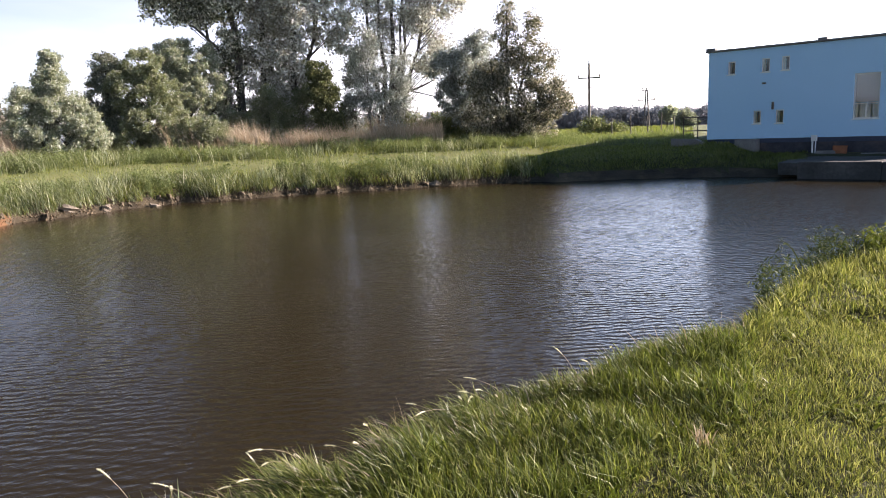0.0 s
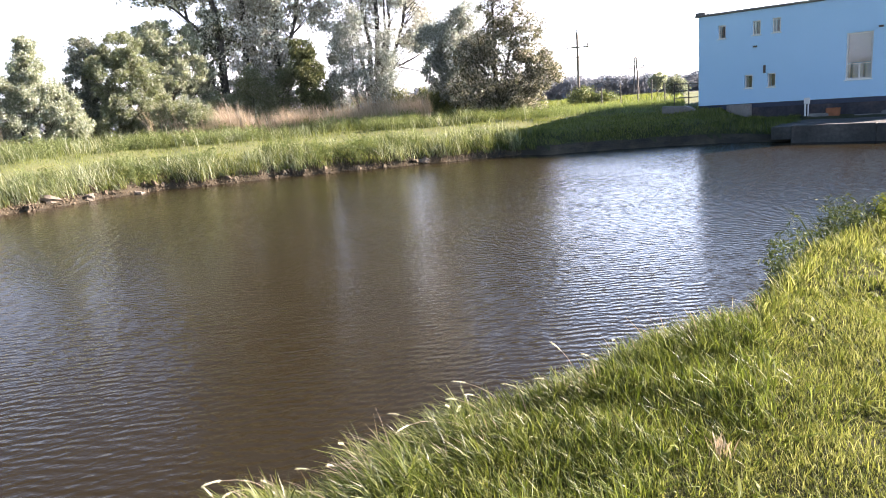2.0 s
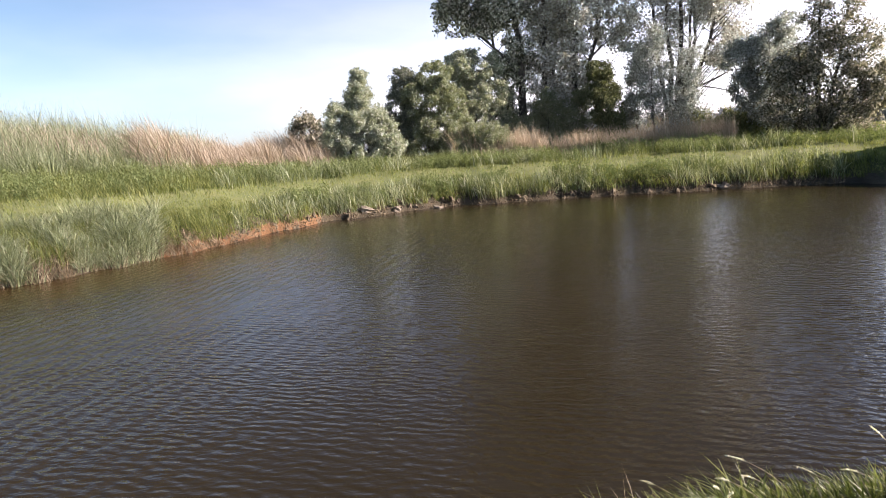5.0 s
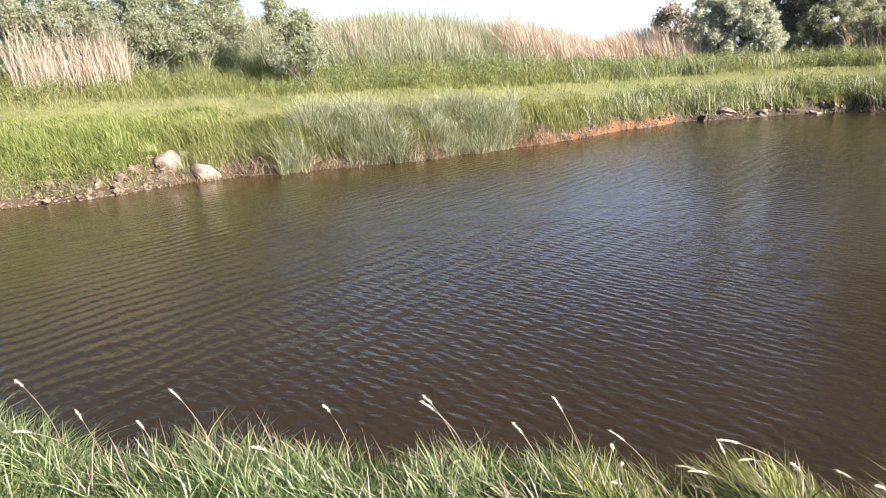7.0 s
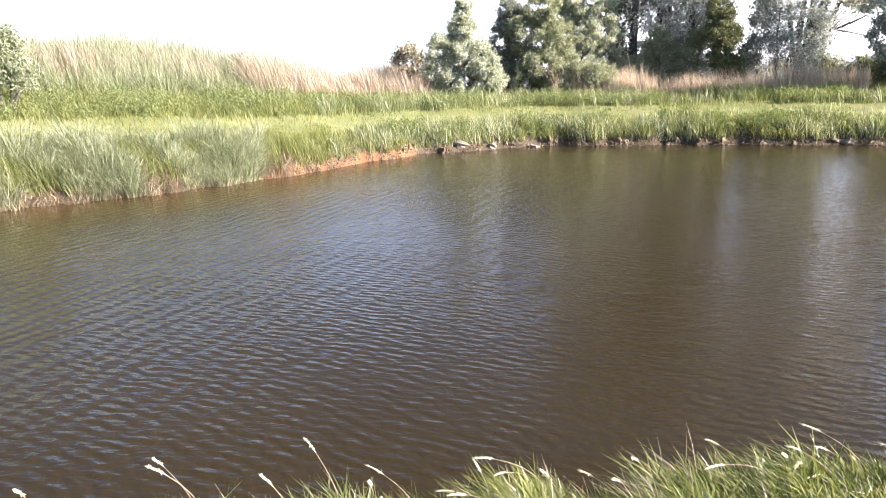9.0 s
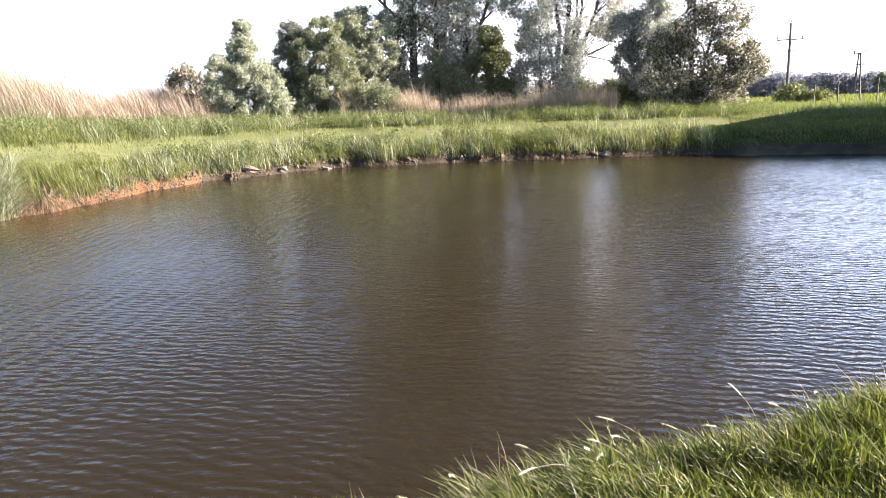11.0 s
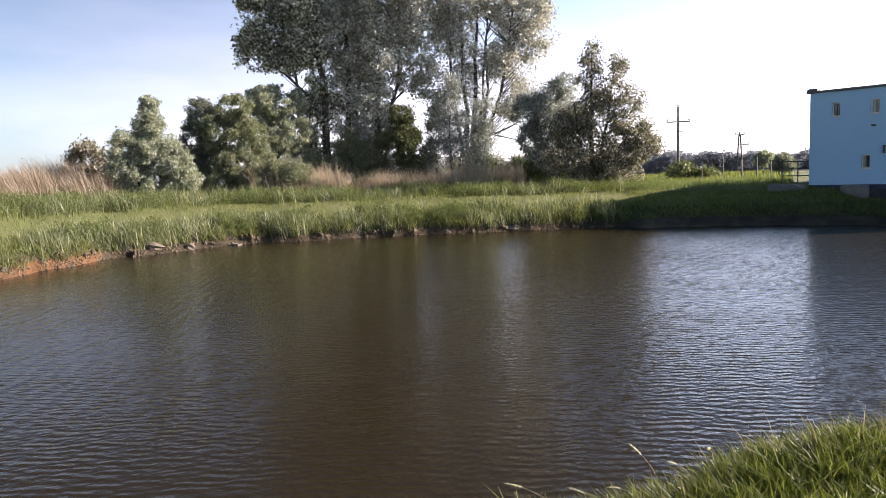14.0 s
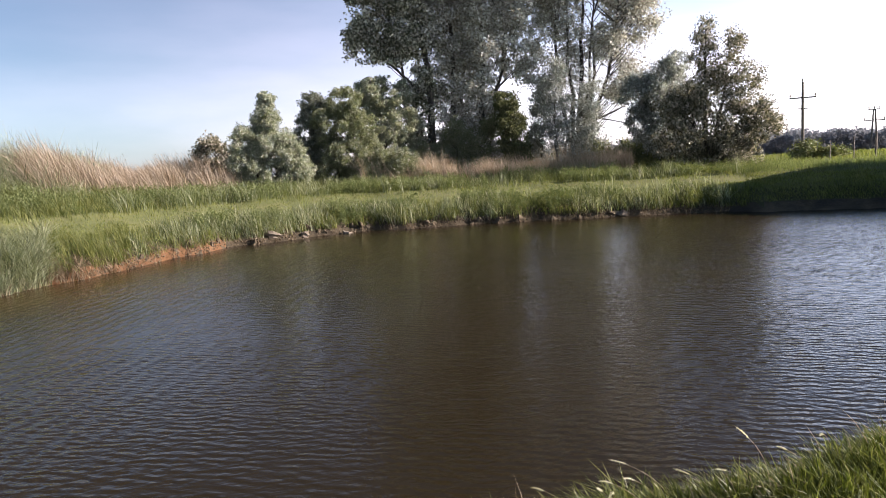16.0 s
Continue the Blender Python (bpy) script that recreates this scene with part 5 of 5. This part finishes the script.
def far_woods():
    """The belt of woods on the horizon, its leaf colour greyed for the haze."""
    g = np.random.default_rng(21)
    n = 3600
    az = np.concatenate([g.uniform(-24, 4, 2400), g.uniform(-44, 46, 1200)])
    r = g.uniform(300, 345, n)
    x, y = -np.sin(np.radians(az)) * r, np.cos(np.radians(az)) * r

    def tops(b):
        return np.interp(b, (-17.6, -15.7, -13.5, -11.5, -7, 3), (4.6, 4.2, 5.4, 6.4, 7.1, 8.0)) + 1.2 * (value_noise(b * 1.1, b * 0, 5) - 0.5) + 1.3 * (value_noise(b * 5.0, b * 0, 6) - 0.5)

    top = tops(az)
    z = -1.8 + (top + 1.8) * g.uniform(0.0, 1.0, n) ** 0.7
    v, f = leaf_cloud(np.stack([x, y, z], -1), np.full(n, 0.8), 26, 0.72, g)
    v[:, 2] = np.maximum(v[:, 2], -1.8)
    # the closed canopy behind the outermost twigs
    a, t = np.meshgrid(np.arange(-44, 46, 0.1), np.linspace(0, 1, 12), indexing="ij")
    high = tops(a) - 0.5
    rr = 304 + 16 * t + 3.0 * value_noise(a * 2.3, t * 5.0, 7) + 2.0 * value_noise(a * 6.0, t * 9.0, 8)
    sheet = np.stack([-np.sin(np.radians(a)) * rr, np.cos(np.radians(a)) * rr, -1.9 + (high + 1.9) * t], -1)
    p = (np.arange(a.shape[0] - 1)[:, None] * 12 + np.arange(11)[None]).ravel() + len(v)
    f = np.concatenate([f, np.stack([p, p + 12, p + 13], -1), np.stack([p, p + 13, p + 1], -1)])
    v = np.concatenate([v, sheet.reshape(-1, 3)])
    return tagged(from_arrays("far_woods", v, f, MAT_FOREST, smooth=True), "belt of pine woods on the horizon, greyed by painted haze", "woods", kind="stuff")


far_woods()


# ---- blue building ----
CORNER = Vector((11.02, 33.95, 0))
ALONG = Vector((0.793, -0.609, 0))
BACK = Vector((0.609, 0.793, 0))
BASE_Z, WALL_H, LENGTH, DEPTH = 1.40, 4.07, 10.06, 9.0
HOUSE = Matrix.Translation(CORNER) @ Matrix(((ALONG.x, BACK.x, 0, 0), (ALONG.y, BACK.y, 0, 0), (0, 0, 1, 0), (0, 0, 0, 1)))
SMALL = [(0.89, 1.24, 2.99, 3.59), (2.39, 2.75, 2.99, 3.61), (3.23, 3.58, 3.01, 3.63), (2.09, 2.44, 0.68, 1.28), (3.06, 3.41, 0.67, 1.28)]
BIG = [(6.13, 7.10, 0.74, 2.64), (7.90, 8.90, 0.76, 2.66)]


def pierced_wall(bm, length, height, thick, holes):
    """A wall slab along x with rectangular holes right through it."""
    xs = sorted({0.0, length, *[h[0] for h in holes], *[h[1] for h in holes]})
    zs = sorted({0.0, height, *[h[2] for h in holes], *[h[3] for h in holes]})
    for x0, x1 in zip(xs, xs[1:]):
        for z0, z1 in zip(zs, zs[1:]):
            cx, cz = (x0 + x1) / 2, (z0 + z1) / 2
            if any(h[0] < cx < h[1] and h[2] < cz < h[3] for h in holes):
                continue
            box(bm, x0, x1, 0, thick, z0, z1)
    bmesh.ops.remove_doubles(bm, verts=bm.verts, dist=1e-4)
    inner = [f for f in bm.faces if len([1 for o in bm.faces if o is not f and (o.calc_center_median() - f.calc_center_median()).length < 1e-4]) > 0]
    bmesh.ops.delete(bm, geom=list(set(inner)), context="FACES")
    bmesh.ops.remove_doubles(bm, verts=bm.verts, dist=1e-4)
    return bm


def build_house():
    house = empty("pump_house", HOUSE)
    tagged(house, "flat-roofed light blue rendered building on a dark plinth", "building")
    w = part("wall", pierced_wall(bmesh.new(), LENGTH, WALL_H, 0.3, SMALL + BIG), MAT_BLUE, house)
    w.location.z = BASE_Z
    for nm, dims in (("wall", (0, 0.3, 0.3, DEPTH, BASE_Z, BASE_Z + WALL_H)), ("wall", (LENGTH - 0.3, LENGTH, 0.3, DEPTH, BASE_Z, BASE_Z + WALL_H)), ("wall", (0.3, LENGTH - 0.3, DEPTH - 0.3, DEPTH, BASE_Z, BASE_Z + WALL_H))):
        box_part(nm, dims, MAT_BLUE, house, bevel=0)
    box_part("floor_slab", (0.3, LENGTH - 0.3, 0.3, DEPTH - 0.3, BASE_Z - 0.1, BASE_Z + 0.05), MAT_DARKROOM, house)
    box_part("plinth", (0.04, LENGTH - 0.04, 0.06, DEPTH - 0.05, 0.3, BASE_Z), MAT_PLINTH, house, "dark stained plinth")
    box_part("roof", (-0.12, LENGTH + 0.12, -0.14, DEPTH + 0.1, BASE_Z + WALL_H, BASE_Z + WALL_H + 0.09), MAT_ROOF, house, "dark roof edge")
    box_part("roof_cap", (-0.1, 0.32, -0.12, 0.3, BASE_Z + WALL_H + 0.09, BASE_Z + WALL_H + 0.2), MAT_ROOF, house)
    box_part("painted_band", (0.0, LENGTH - 0.02, 0.02, 0.06, BASE_Z - 0.2, BASE_Z - 0.003), MAT_NAVY, house, "navy painted band")
    box_part("roof_vent", (4.6, 4.95, 0.3, 0.6, BASE_Z + WALL_H + 0.09, BASE_Z + WALL_H + 0.22), MAT_ROOF, house)
    for x0, x1, z0, z1 in SMALL + BIG:
        big = x1 - x0 > 0.8
        z0, z1 = z0 + BASE_Z, z1 + BASE_Z
        win = empty("window")
        win.parent = house
        fr, t = bmesh.new(), 0.05 if not big else 0.06
        box(fr, x0, x0 + t, 0.1, 0.17, z0, z1)
        box(fr, x1 - t, x1, 0.1, 0.17, z0, z1)
        box(fr, x0 + t, x1 - t, 0.1, 0.17, z0, z0 + t)
        box(fr, x0 + t, x1 - t, 0.1, 0.17, z1 - t, z1)
        if big:
            box(fr, x0 + t, x1 - t, 0.1, 0.17, z0 + 0.62, z0 + 0.66)
            box(fr, (x0 + x1) / 2 - 0.03, (x0 + x1) / 2 + 0.03, 0.1, 0.17, z0 + t, z0 + 0.62)
        part("window_frame", fr, MAT_WHITE, win)
        p = part("pane", box(bmesh.new(), x0 + t, x1 - t, 0.13, 0.14, z0 + t, z1 - t), MAT_GLASS, win)
        p.visible_shadow = False
        box_part("window_sill", (x0 - 0.04, x1 + 0.04, -0.06, 0.1, z0 - 0.04, z0), MAT_WHITE, win)
        if not big:
            box_part("net_curtain", (x0 + t, x0 + (x1 - x0) * 0.36, 0.2, 0.21, z0 + t, z1 - t), MAT_NET, win, "white net curtain")
            # added grey sheet: the dimness behind the glass as a surface
            box_part("blind", (x0 + (x1 - x0) * 0.42, x1 - t, 0.24, 0.25, z0 + t, z1 - t), MAT_DIM_PANE, win, "grey sheet standing in for the dim room behind the pane")
        if big:
            bm = bmesh.new()
            for k in range(12):
                u = x0 + t + (x1 - x0 - 2 * t) * (k + 0.5) / 12
                box(bm, u - 0.035, u + 0.035, 0.175 + 0.012 * (k % 2), 0.185 + 0.012 * (k % 2), z0 + 0.7, z1 - t)
            part("blind", bm, MAT_CURTAIN, win, "pale pinkish vertical blind")
            bm = bmesh.new()
            for k in range(9):
                u = x0 + t + (x1 - x0 - 2 * t) * (k + 0.5) / 9
                if k not in (1, 6):
                    box(bm, u - 0.06, u + 0.06, 0.18 + 0.02 * (k % 2), 0.19 + 0.02 * (k % 2), z0 + t, z0 + 0.6)
            part("net_curtain", bm, MAT_NET, win, "white net curtain")
            if x0 > 7.5:
                # white strip added for the daylight that shows through the room
                box_part("daylight_strip", (x0 + t, x0 + t + 0.16, 0.172, 0.174, z0 + 0.72, z1 - 0.3), MAT_WHITE, win, "white strip standing in for daylight seen through the window", 0)
    # wall fittings
    box_part("wall_lamp", (2.46, 2.62, -0.12, 0.0, BASE_Z + 2.46, BASE_Z + 2.53), MAT_STEEL, house)
    box_part("wall_lamp", (7.27, 7.44, -0.14, 0.0, BASE_Z + 2.74, BASE_Z + 2.82), MAT_STEEL, house)
    box_part("vent_pipe", (2.91, 2.99, -0.12, 0.0, BASE_Z + 1.30, BASE_Z + 1.64), MAT_STEEL, house)
    box_part("concrete_box", (1.47, 2.42, -0.55, 0.06, 0.4, BASE_Z - 0.02), MAT_CONCRETE, house, "grey concrete box")
    v, f = tubes([(np.array([(4.67, -0.1, 0.62), (4.67, -0.1, BASE_Z + 0.02)]), [0.04, 0.04]), (np.array([(4.79, -0.1, 0.62), (4.79, -0.1, BASE_Z - 0.1)]), [0.03, 0.03])], 8)
    from_arrays("drain_pipe", v, f, MAT_WHITE, house, "white drain pipe", True)
    box_part("drain_box", (4.62, 4.84, -0.18, 0.0, BASE_Z - 0.16, BASE_Z + 0.1), MAT_WHITE, house)
    return house


build_house()


def quay_wall():
    """Low concrete wall between the water and the building, with a wing on the far side."""
    bm = bmesh.new()
    box(bm, 5.2, 8.0, -4.85, -4.45, -0.7, 0.66, 0.03)
    box(bm, 8.0, 15.0, -4.85, -4.45, -0.7, 0.64, 0.03)
    ob = part("quay_wall", bm, MAT_QUAY)
    ob.matrix_world = HOUSE
    tagged(ob, "low stained concrete wall at the water's edge, toned dark for shade", "wall", kind="structure")
    slab = part("pavement", box(bmesh.new(), 4.4, 12.0, -4.45, 0.05, 0.1, 0.60, 0.02), MAT_QUAY)
    slab.matrix_world = HOUSE
    tagged(slab, "narrow concrete ledge below the building", "pavement", kind="structure")
    yard = part("pavement", box(bmesh.new(), LENGTH + 0.02, 15.0, -0.9, 6.0, 0.3, 1.4, 0.05), MAT_QUAY)
    yard.matrix_world = HOUSE
    tagged(yard, "pale concrete yard at the end of the building", "pavement", kind="structure")
    bw = bmesh.new()
    ring = [(-1.5, 1.50), (-0.3, 1.46), (1.15, 0.72), (1.15, 0.3), (-1.5, 0.3)]
    faces = [[bw.verts.new((x, y, z)) for x, z in ring] for y in (-0.75, -0.35)]
    bw.faces.new(faces[0])
    bw.faces.new(faces[1][::-1])
    for k in range(5):
        bw.faces.new((faces[0][k], faces[1][k], faces[1][(k + 1) % 5], faces[0][(k + 1) % 5]))
    bmesh.ops.recalc_face_normals(bw, faces=bw.faces)
    wing = part("wing_wall", bw, MAT_CONCRETE)
    wing.matrix_world = HOUSE
    tagged(wing, "sloping grey concrete apron at the corner of the building", "wall", kind="structure")


quay_wall()


def rubble():
    """Broken slabs and a rusty panel leaning on the plinth."""
    g = np.random.default_rng(77)
    for x, w, h, lean, mat, name, label in ((5.75, 0.55, 0.34, 0.25, MAT_RUST, "rusty_panel", "rusty orange metal panel leaning on the plinth"),
                                            (5.2, 0.8, 0.18, 0.5, MAT_CONCRETE, "broken_slab", "broken pale concrete slab leaning on the plinth"),
                                            (7.1, 0.9, 0.12, 0.9, MAT_CONCRETE, "broken_slab", "broken pale concrete slab leaning on the plinth"),
                                            (7.8, 0.5, 0.2, 0.6, MAT_CONCRETE, "broken_slab", "broken pale concrete slab leaning on the plinth"),
                                            (9.0, 0.9, 0.14, 0.8, MAT_CONCRETE, "broken_slab", "broken pale concrete slab leaning on the plinth")):
        bm = box(bmesh.new(), -w / 2, w / 2, -0.03, 0.03, 0, h * 1.3, 0.012)
        for v in bm.verts:
            v.co.x += float(g.normal(0, 0.03))
            v.co.z += float(g.normal(0, 0.012))
        ob = part(name, bm, mat)
        ob.matrix_world = HOUSE @ pose(x, -0.12 - h * lean, 0.60, -40 * lean - 10, 0, float(g.uniform(-8, 8)))
        tagged(ob, label, "panel" if "panel" in name else "slab")


rubble()


def hoist():
    root = empty("hoist_post", HOUSE @ pose(11.35, 2.2, 1.4))
    tagged(root, "grey steel hoist post with a short arm in the yard", "post")
    box_part("post", (-0.16, 0.16, -0.16, 0.16, 0, 2.15), MAT_STEEL, root, bevel=0.02)
    box_part("arm", (-0.95, 0.3, -0.1, 0.1, 2.15, 2.33), MAT_STEEL, root, bevel=0.02)
    box_part("brace", (-0.5, -0.42, -0.05, 0.05, 1.6, 2.15), MAT_STEEL, root, bevel=0.01)


hoist()


# ---- power poles ----
def power_pole(at, height, arm, label):
    root = empty("power_pole", Matrix.Translation(at))
    tagged(root, label, "pole", "power line")
    v, f = tubes([(np.array([(0, 0, -0.3), (0, 0, height * 0.5), (0, 0, height)]), [0.15, 0.13, 0.10])], 10)
    from_arrays("post", v, f, MAT_WOOD, root, smooth=True)
    box_part("crossarm", (-arm, arm, -0.06, 0.06, height - 1.55, height - 1.43), MAT_WOOD, root)
    box_part("crossarm", (-0.45, 0.45, -0.05, 0.05, height - 2.55, height - 2.47), MAT_STEEL, root)
    for x, z in ((-arm + 0.08, height - 1.43), (arm - 0.08, height - 1.43), (0, height)):
        v, f = tubes([(np.array([(x, 0, z), (x, 0, z + 0.12), (x, 0, z + 0.3)]), [0.03, 0.09, 0.05])], 8)
        from_arrays("insulator", v, f, MAT_PORCELAIN, root, smooth=True)
    return root


power_pole(spot(-9.1, 75.0), 7.0, 1.15, "weathered wooden power pole with a crossarm in the meadow")


def frame_pole(at, height):
    root = empty("power_pole", Matrix.Translation(at))
    tagged(root, "far two-legged power pole with short crossarms", "pole", "power line")
    for s in (-1, 1):
        v, f = tubes([(np.array([(0.5 * s, 0, -0.3), (0.28 * s, 0, height * 0.6), (0.12 * s, 0, height)]), [0.16, 0.14, 0.12])], 8)
        from_arrays("post", v, f, MAT_WOOD, root, smooth=True)
    box_part("crossarm", (-0.9, 0.9, -0.08, 0.08, height - 0.15, height), MAT_STEEL, root)
    box_part("crossarm", (-1.6, 1.6, -0.08, 0.08, height - 2.0, height - 1.86), MAT_STEEL, root)
    for x, z in ((-0.8, height), (0, height), (0.8, height), (-1.5, height - 1.86), (1.5, height - 1.86)):
        v, f = tubes([(np.array([(x, 0, z), (x, 0, z + 0.2), (x, 0, z + 0.45)]), [0.05, 0.13, 0.06])], 6)
        from_arrays("insulator", v, f, MAT_PORCELAIN, root, smooth=True)
    return root


frame_pole(spot(-13.57, 140.0), 7.1)


# ---- railing beside the building ----
def railing(p0, p1, posts, height):
    root = empty("railing", Matrix.Translation(p0))
    tagged(root, "rusty steel tube railing beside the building", "railing")
    d = Vector(p1) - Vector(p0)
    for k in range(posts):
        o = d * k / (posts - 1)
        v, f = tubes([(np.array([(o.x, o.y, o.z - 0.3), (o.x, o.y, o.z + height)]), [0.03, 0.03])], 7)
        from_arrays("post", v, f, MAT_STEEL, root, smooth=True)
    for h in (height, height * 0.66, height * 0.33):
        v, f = tubes([(np.array([(0, 0, h), (d.x, d.y, d.z + h)]), [0.025, 0.025])], 7)
        from_arrays("rail", v, f, MAT_STEEL, root, smooth=True)
    return root


railing((10.7, 36.7, 1.45), (12.5, 37.8, 1.4), 3, 1.05)
railing((20.3, 29.3, 1.3), (23.6, 26.8, 1.3), 4, 1.0)


def fence_posts():
    g = np.random.default_rng(61)
    for k, az in enumerate((-10.8, -12.3, -13.6, -14.6, -15.6)):
        p = spot(az, 52.0 - k * 1.5)
        root = new("fence_post", None)
        root.matrix_world = Matrix.Translation(p)
        tagged(root, "weathered wooden fence post in the meadow", "fence post", "meadow fence posts")
        h = float(g.uniform(1.1, 1.5))
        v, f = tubes([(np.array([(0, 0, -0.3), (float(g.normal(0, 0.04)), 0, h)]), [0.04, 0.035])], 8)
        from_arrays("post", v, f, MAT_WOOD, root, smooth=True)


fence_posts()


# ---- stones along the shore ----
def stone_mesh(seed, name, rough=1.0, fine=2):
    g = np.random.default_rng(seed)
    bm = bmesh.new()
    bmesh.ops.create_icosphere(bm, subdivisions=fine, radius=0.5)
    o = Vector(g.uniform(0, 50, 3))
    for v in bm.verts:
        n = v.co.normalized()
        k = 0.85 + rough * (0.75 * noise.noise(n * 1.5 + o) + 0.2 * noise.noise(n * 3.5 + o))
        v.co = n * 0.5 * k
        v.co.z *= 0.6
    me = bpy.data.meshes.new(name)
    bm.to_mesh(me)
    bm.free()
    me.materials.append(MAT_STONE)
    return me


def stones():
    kinds = [stone_mesh(k, "stone") for k in range(5)]
    g = np.random.default_rng(31)
    for az, r, wide, deep, high, turn, label in (
            (76.2, 20.85, 0.9, 0.8, 0.95, 0, "large pale rounded boulder in the grass above the shore"),
            (73.6, 20.35, 0.95, 0.6, 0.62, 34, "long pale boulder tilted towards the water"),
            (75.0, 21.3, 0.55, 0.4, 0.4, 0, "small pale boulder beside a larger one"),
            (32.6, 28.75, 0.95, 0.55, 0.42, 14, "flat pale slab of rock on the stony shore"),
            (30.0, 29.1, 0.42, 0.35, 0.4, -20, "pale angular rock on the stony shore"),
            (26.6, 29.7, 0.7, 0.5, 0.35, 10, "flat brown rock on the stony shore"),
            (4.0, 30.3, 0.6, 0.5, 0.45, 0, "rounded brown rock on the stony shore")):
        me = stone_mesh(100 + int(az * 7), "boulder", 0.4 if az > 70 else 1.1, 3 if az > 70 else 2)
        me.materials[0] = MAT_BOULDER
        me.polygons.foreach_set("use_smooth", np.full(len(me.polygons), az > 70))
        ob = new("boulder", me)
        p = spot(az, r)
        ob.matrix_world = Matrix.Translation((p.x, p.y, p.z + high * 0.08)) @ Matrix.Rotation(radians(az), 4, "Z") @ Matrix.Rotation(radians(turn), 4, "Y") @ Matrix.Diagonal((wide, deep, high * 1.4, 1))
        tagged(ob, label, "boulder", "boulders on the shore")
    az = np.concatenate([g.uniform(75, 97, 120), g.uniform(-3, 44, 80)])
    for a in az:
        far = float(shore(np.array([a]))[1][0])
        size = float(0.12 + 0.3 * g.uniform() ** 2.2)
        p = spot(a, far + float(g.uniform(-0.1, 1.3 if a > 70 else 0.65)))
        ob = new("stone", kinds[int(g.integers(5))])
        ob.matrix_world = Matrix.LocRotScale((p.x, p.y, p.z + size * 0.12), Euler(g.uniform(-3, 3, 3)), (size, size * 0.8, size * 0.8))
        tagged(ob, "small brown stone on the clay shore", "stone", "shoreline stones")
    # the pebbles between them
    n = 3400
    a = np.concatenate([g.uniform(68, 100, 2200), g.uniform(-4, 46, 1200)])
    r = shore(a)[1] + g.uniform(-0.15, 0.8, n) * np.where(a > 60, 1.8, 1.0)
    c = on_land(a, r)
    me = stone_mesh(9, "pebble", 1.0, 1)
    v0 = np.empty(len(me.vertices) * 3)
    me.vertices.foreach_get("co", v0)
    v0 = v0.reshape(-1, 3)
    f0 = np.array([p.vertices[:] for p in me.polygons])
    sz = g.uniform(0.05, 0.15, n)
    th = g.uniform(0, 6.3, n)
    rot = np.stack([np.cos(th), -np.sin(th), np.sin(th), np.cos(th)], -1).reshape(-1, 2, 2)
    xy = np.einsum("nij,vj->nvi", rot, v0[:, :2])
    vv = np.concatenate([xy, np.broadcast_to(v0[None, :, 2:], (n, len(v0), 1))], -1) * sz[:, None, None] + (c + [0, 0, 0.01])[:, None]
    ff = f0[None] + (np.arange(n) * len(v0))[:, None, None]
    tagged(from_arrays("pebbles", vv.reshape(-1, 3), ff.reshape(-1, 3), MAT_STONE, smooth=True), "brown pebbles along the clay shore", "pebbles", kind="stuff")


stones()


# ---- grass stalks with seed heads at the near edge ----
def stalks():
    g = np.random.default_rng(41)
    for k in range(46):
        a = float(g.uniform(40, 100)) if k < 15 else float(g.uniform(-9, 40))
        near, _ = shore(np.array([a]))
        p = spot(a, float(near[0]) + float(g.uniform(-0.3, 0.1)))
        h, ln, to = float(g.uniform(0.18, 0.34)) * (1.0 if a > 38 else 0.72), float(g.uniform(0.15, 0.6)) * (1.0 if a > 38 else 1.7), WIND + float(g.normal(0, 0.6))
        t = np.linspace(0, 1, 7)
        pts = np.stack([np.cos(to) * h * ln * t**2, np.sin(to) * h * ln * t**2, h * (t - 0.3 * ln * t * t)], -1)
        root = empty("grass_stalk", Matrix.Translation(p))
        tagged(root, "thin grass stalk with a pale seed head", "grass stalk", "stalks along the near edge")
        v, f = tubes([(pts, np.full(7, 0.0011))], 4)
        from_arrays("stem", v, f, MAT_DRY, root)
        d = pts[-1] - pts[-2]
        d = d / np.linalg.norm(d)
        s = np.linspace(0, 1, 6)[:, None]
        hp = pts[-1] + d * s * float(g.uniform(0.055, 0.09)) + np.array([0, 0, -0.016]) * s**2
        v, f = tubes([(hp, np.array([0.0006, 0.0018, 0.0022, 0.002, 0.0015, 0.0005]))], 7)
        hv, hf = leaf_cloud(hp[1:5], np.full(4, 0.0026), 9, 0.0026, g, 0.0, 3.6)
        from_arrays("seed_head", np.concatenate([v, hv]), np.concatenate([f, hf + len(v)]), MAT_SEED, root)


stalks()
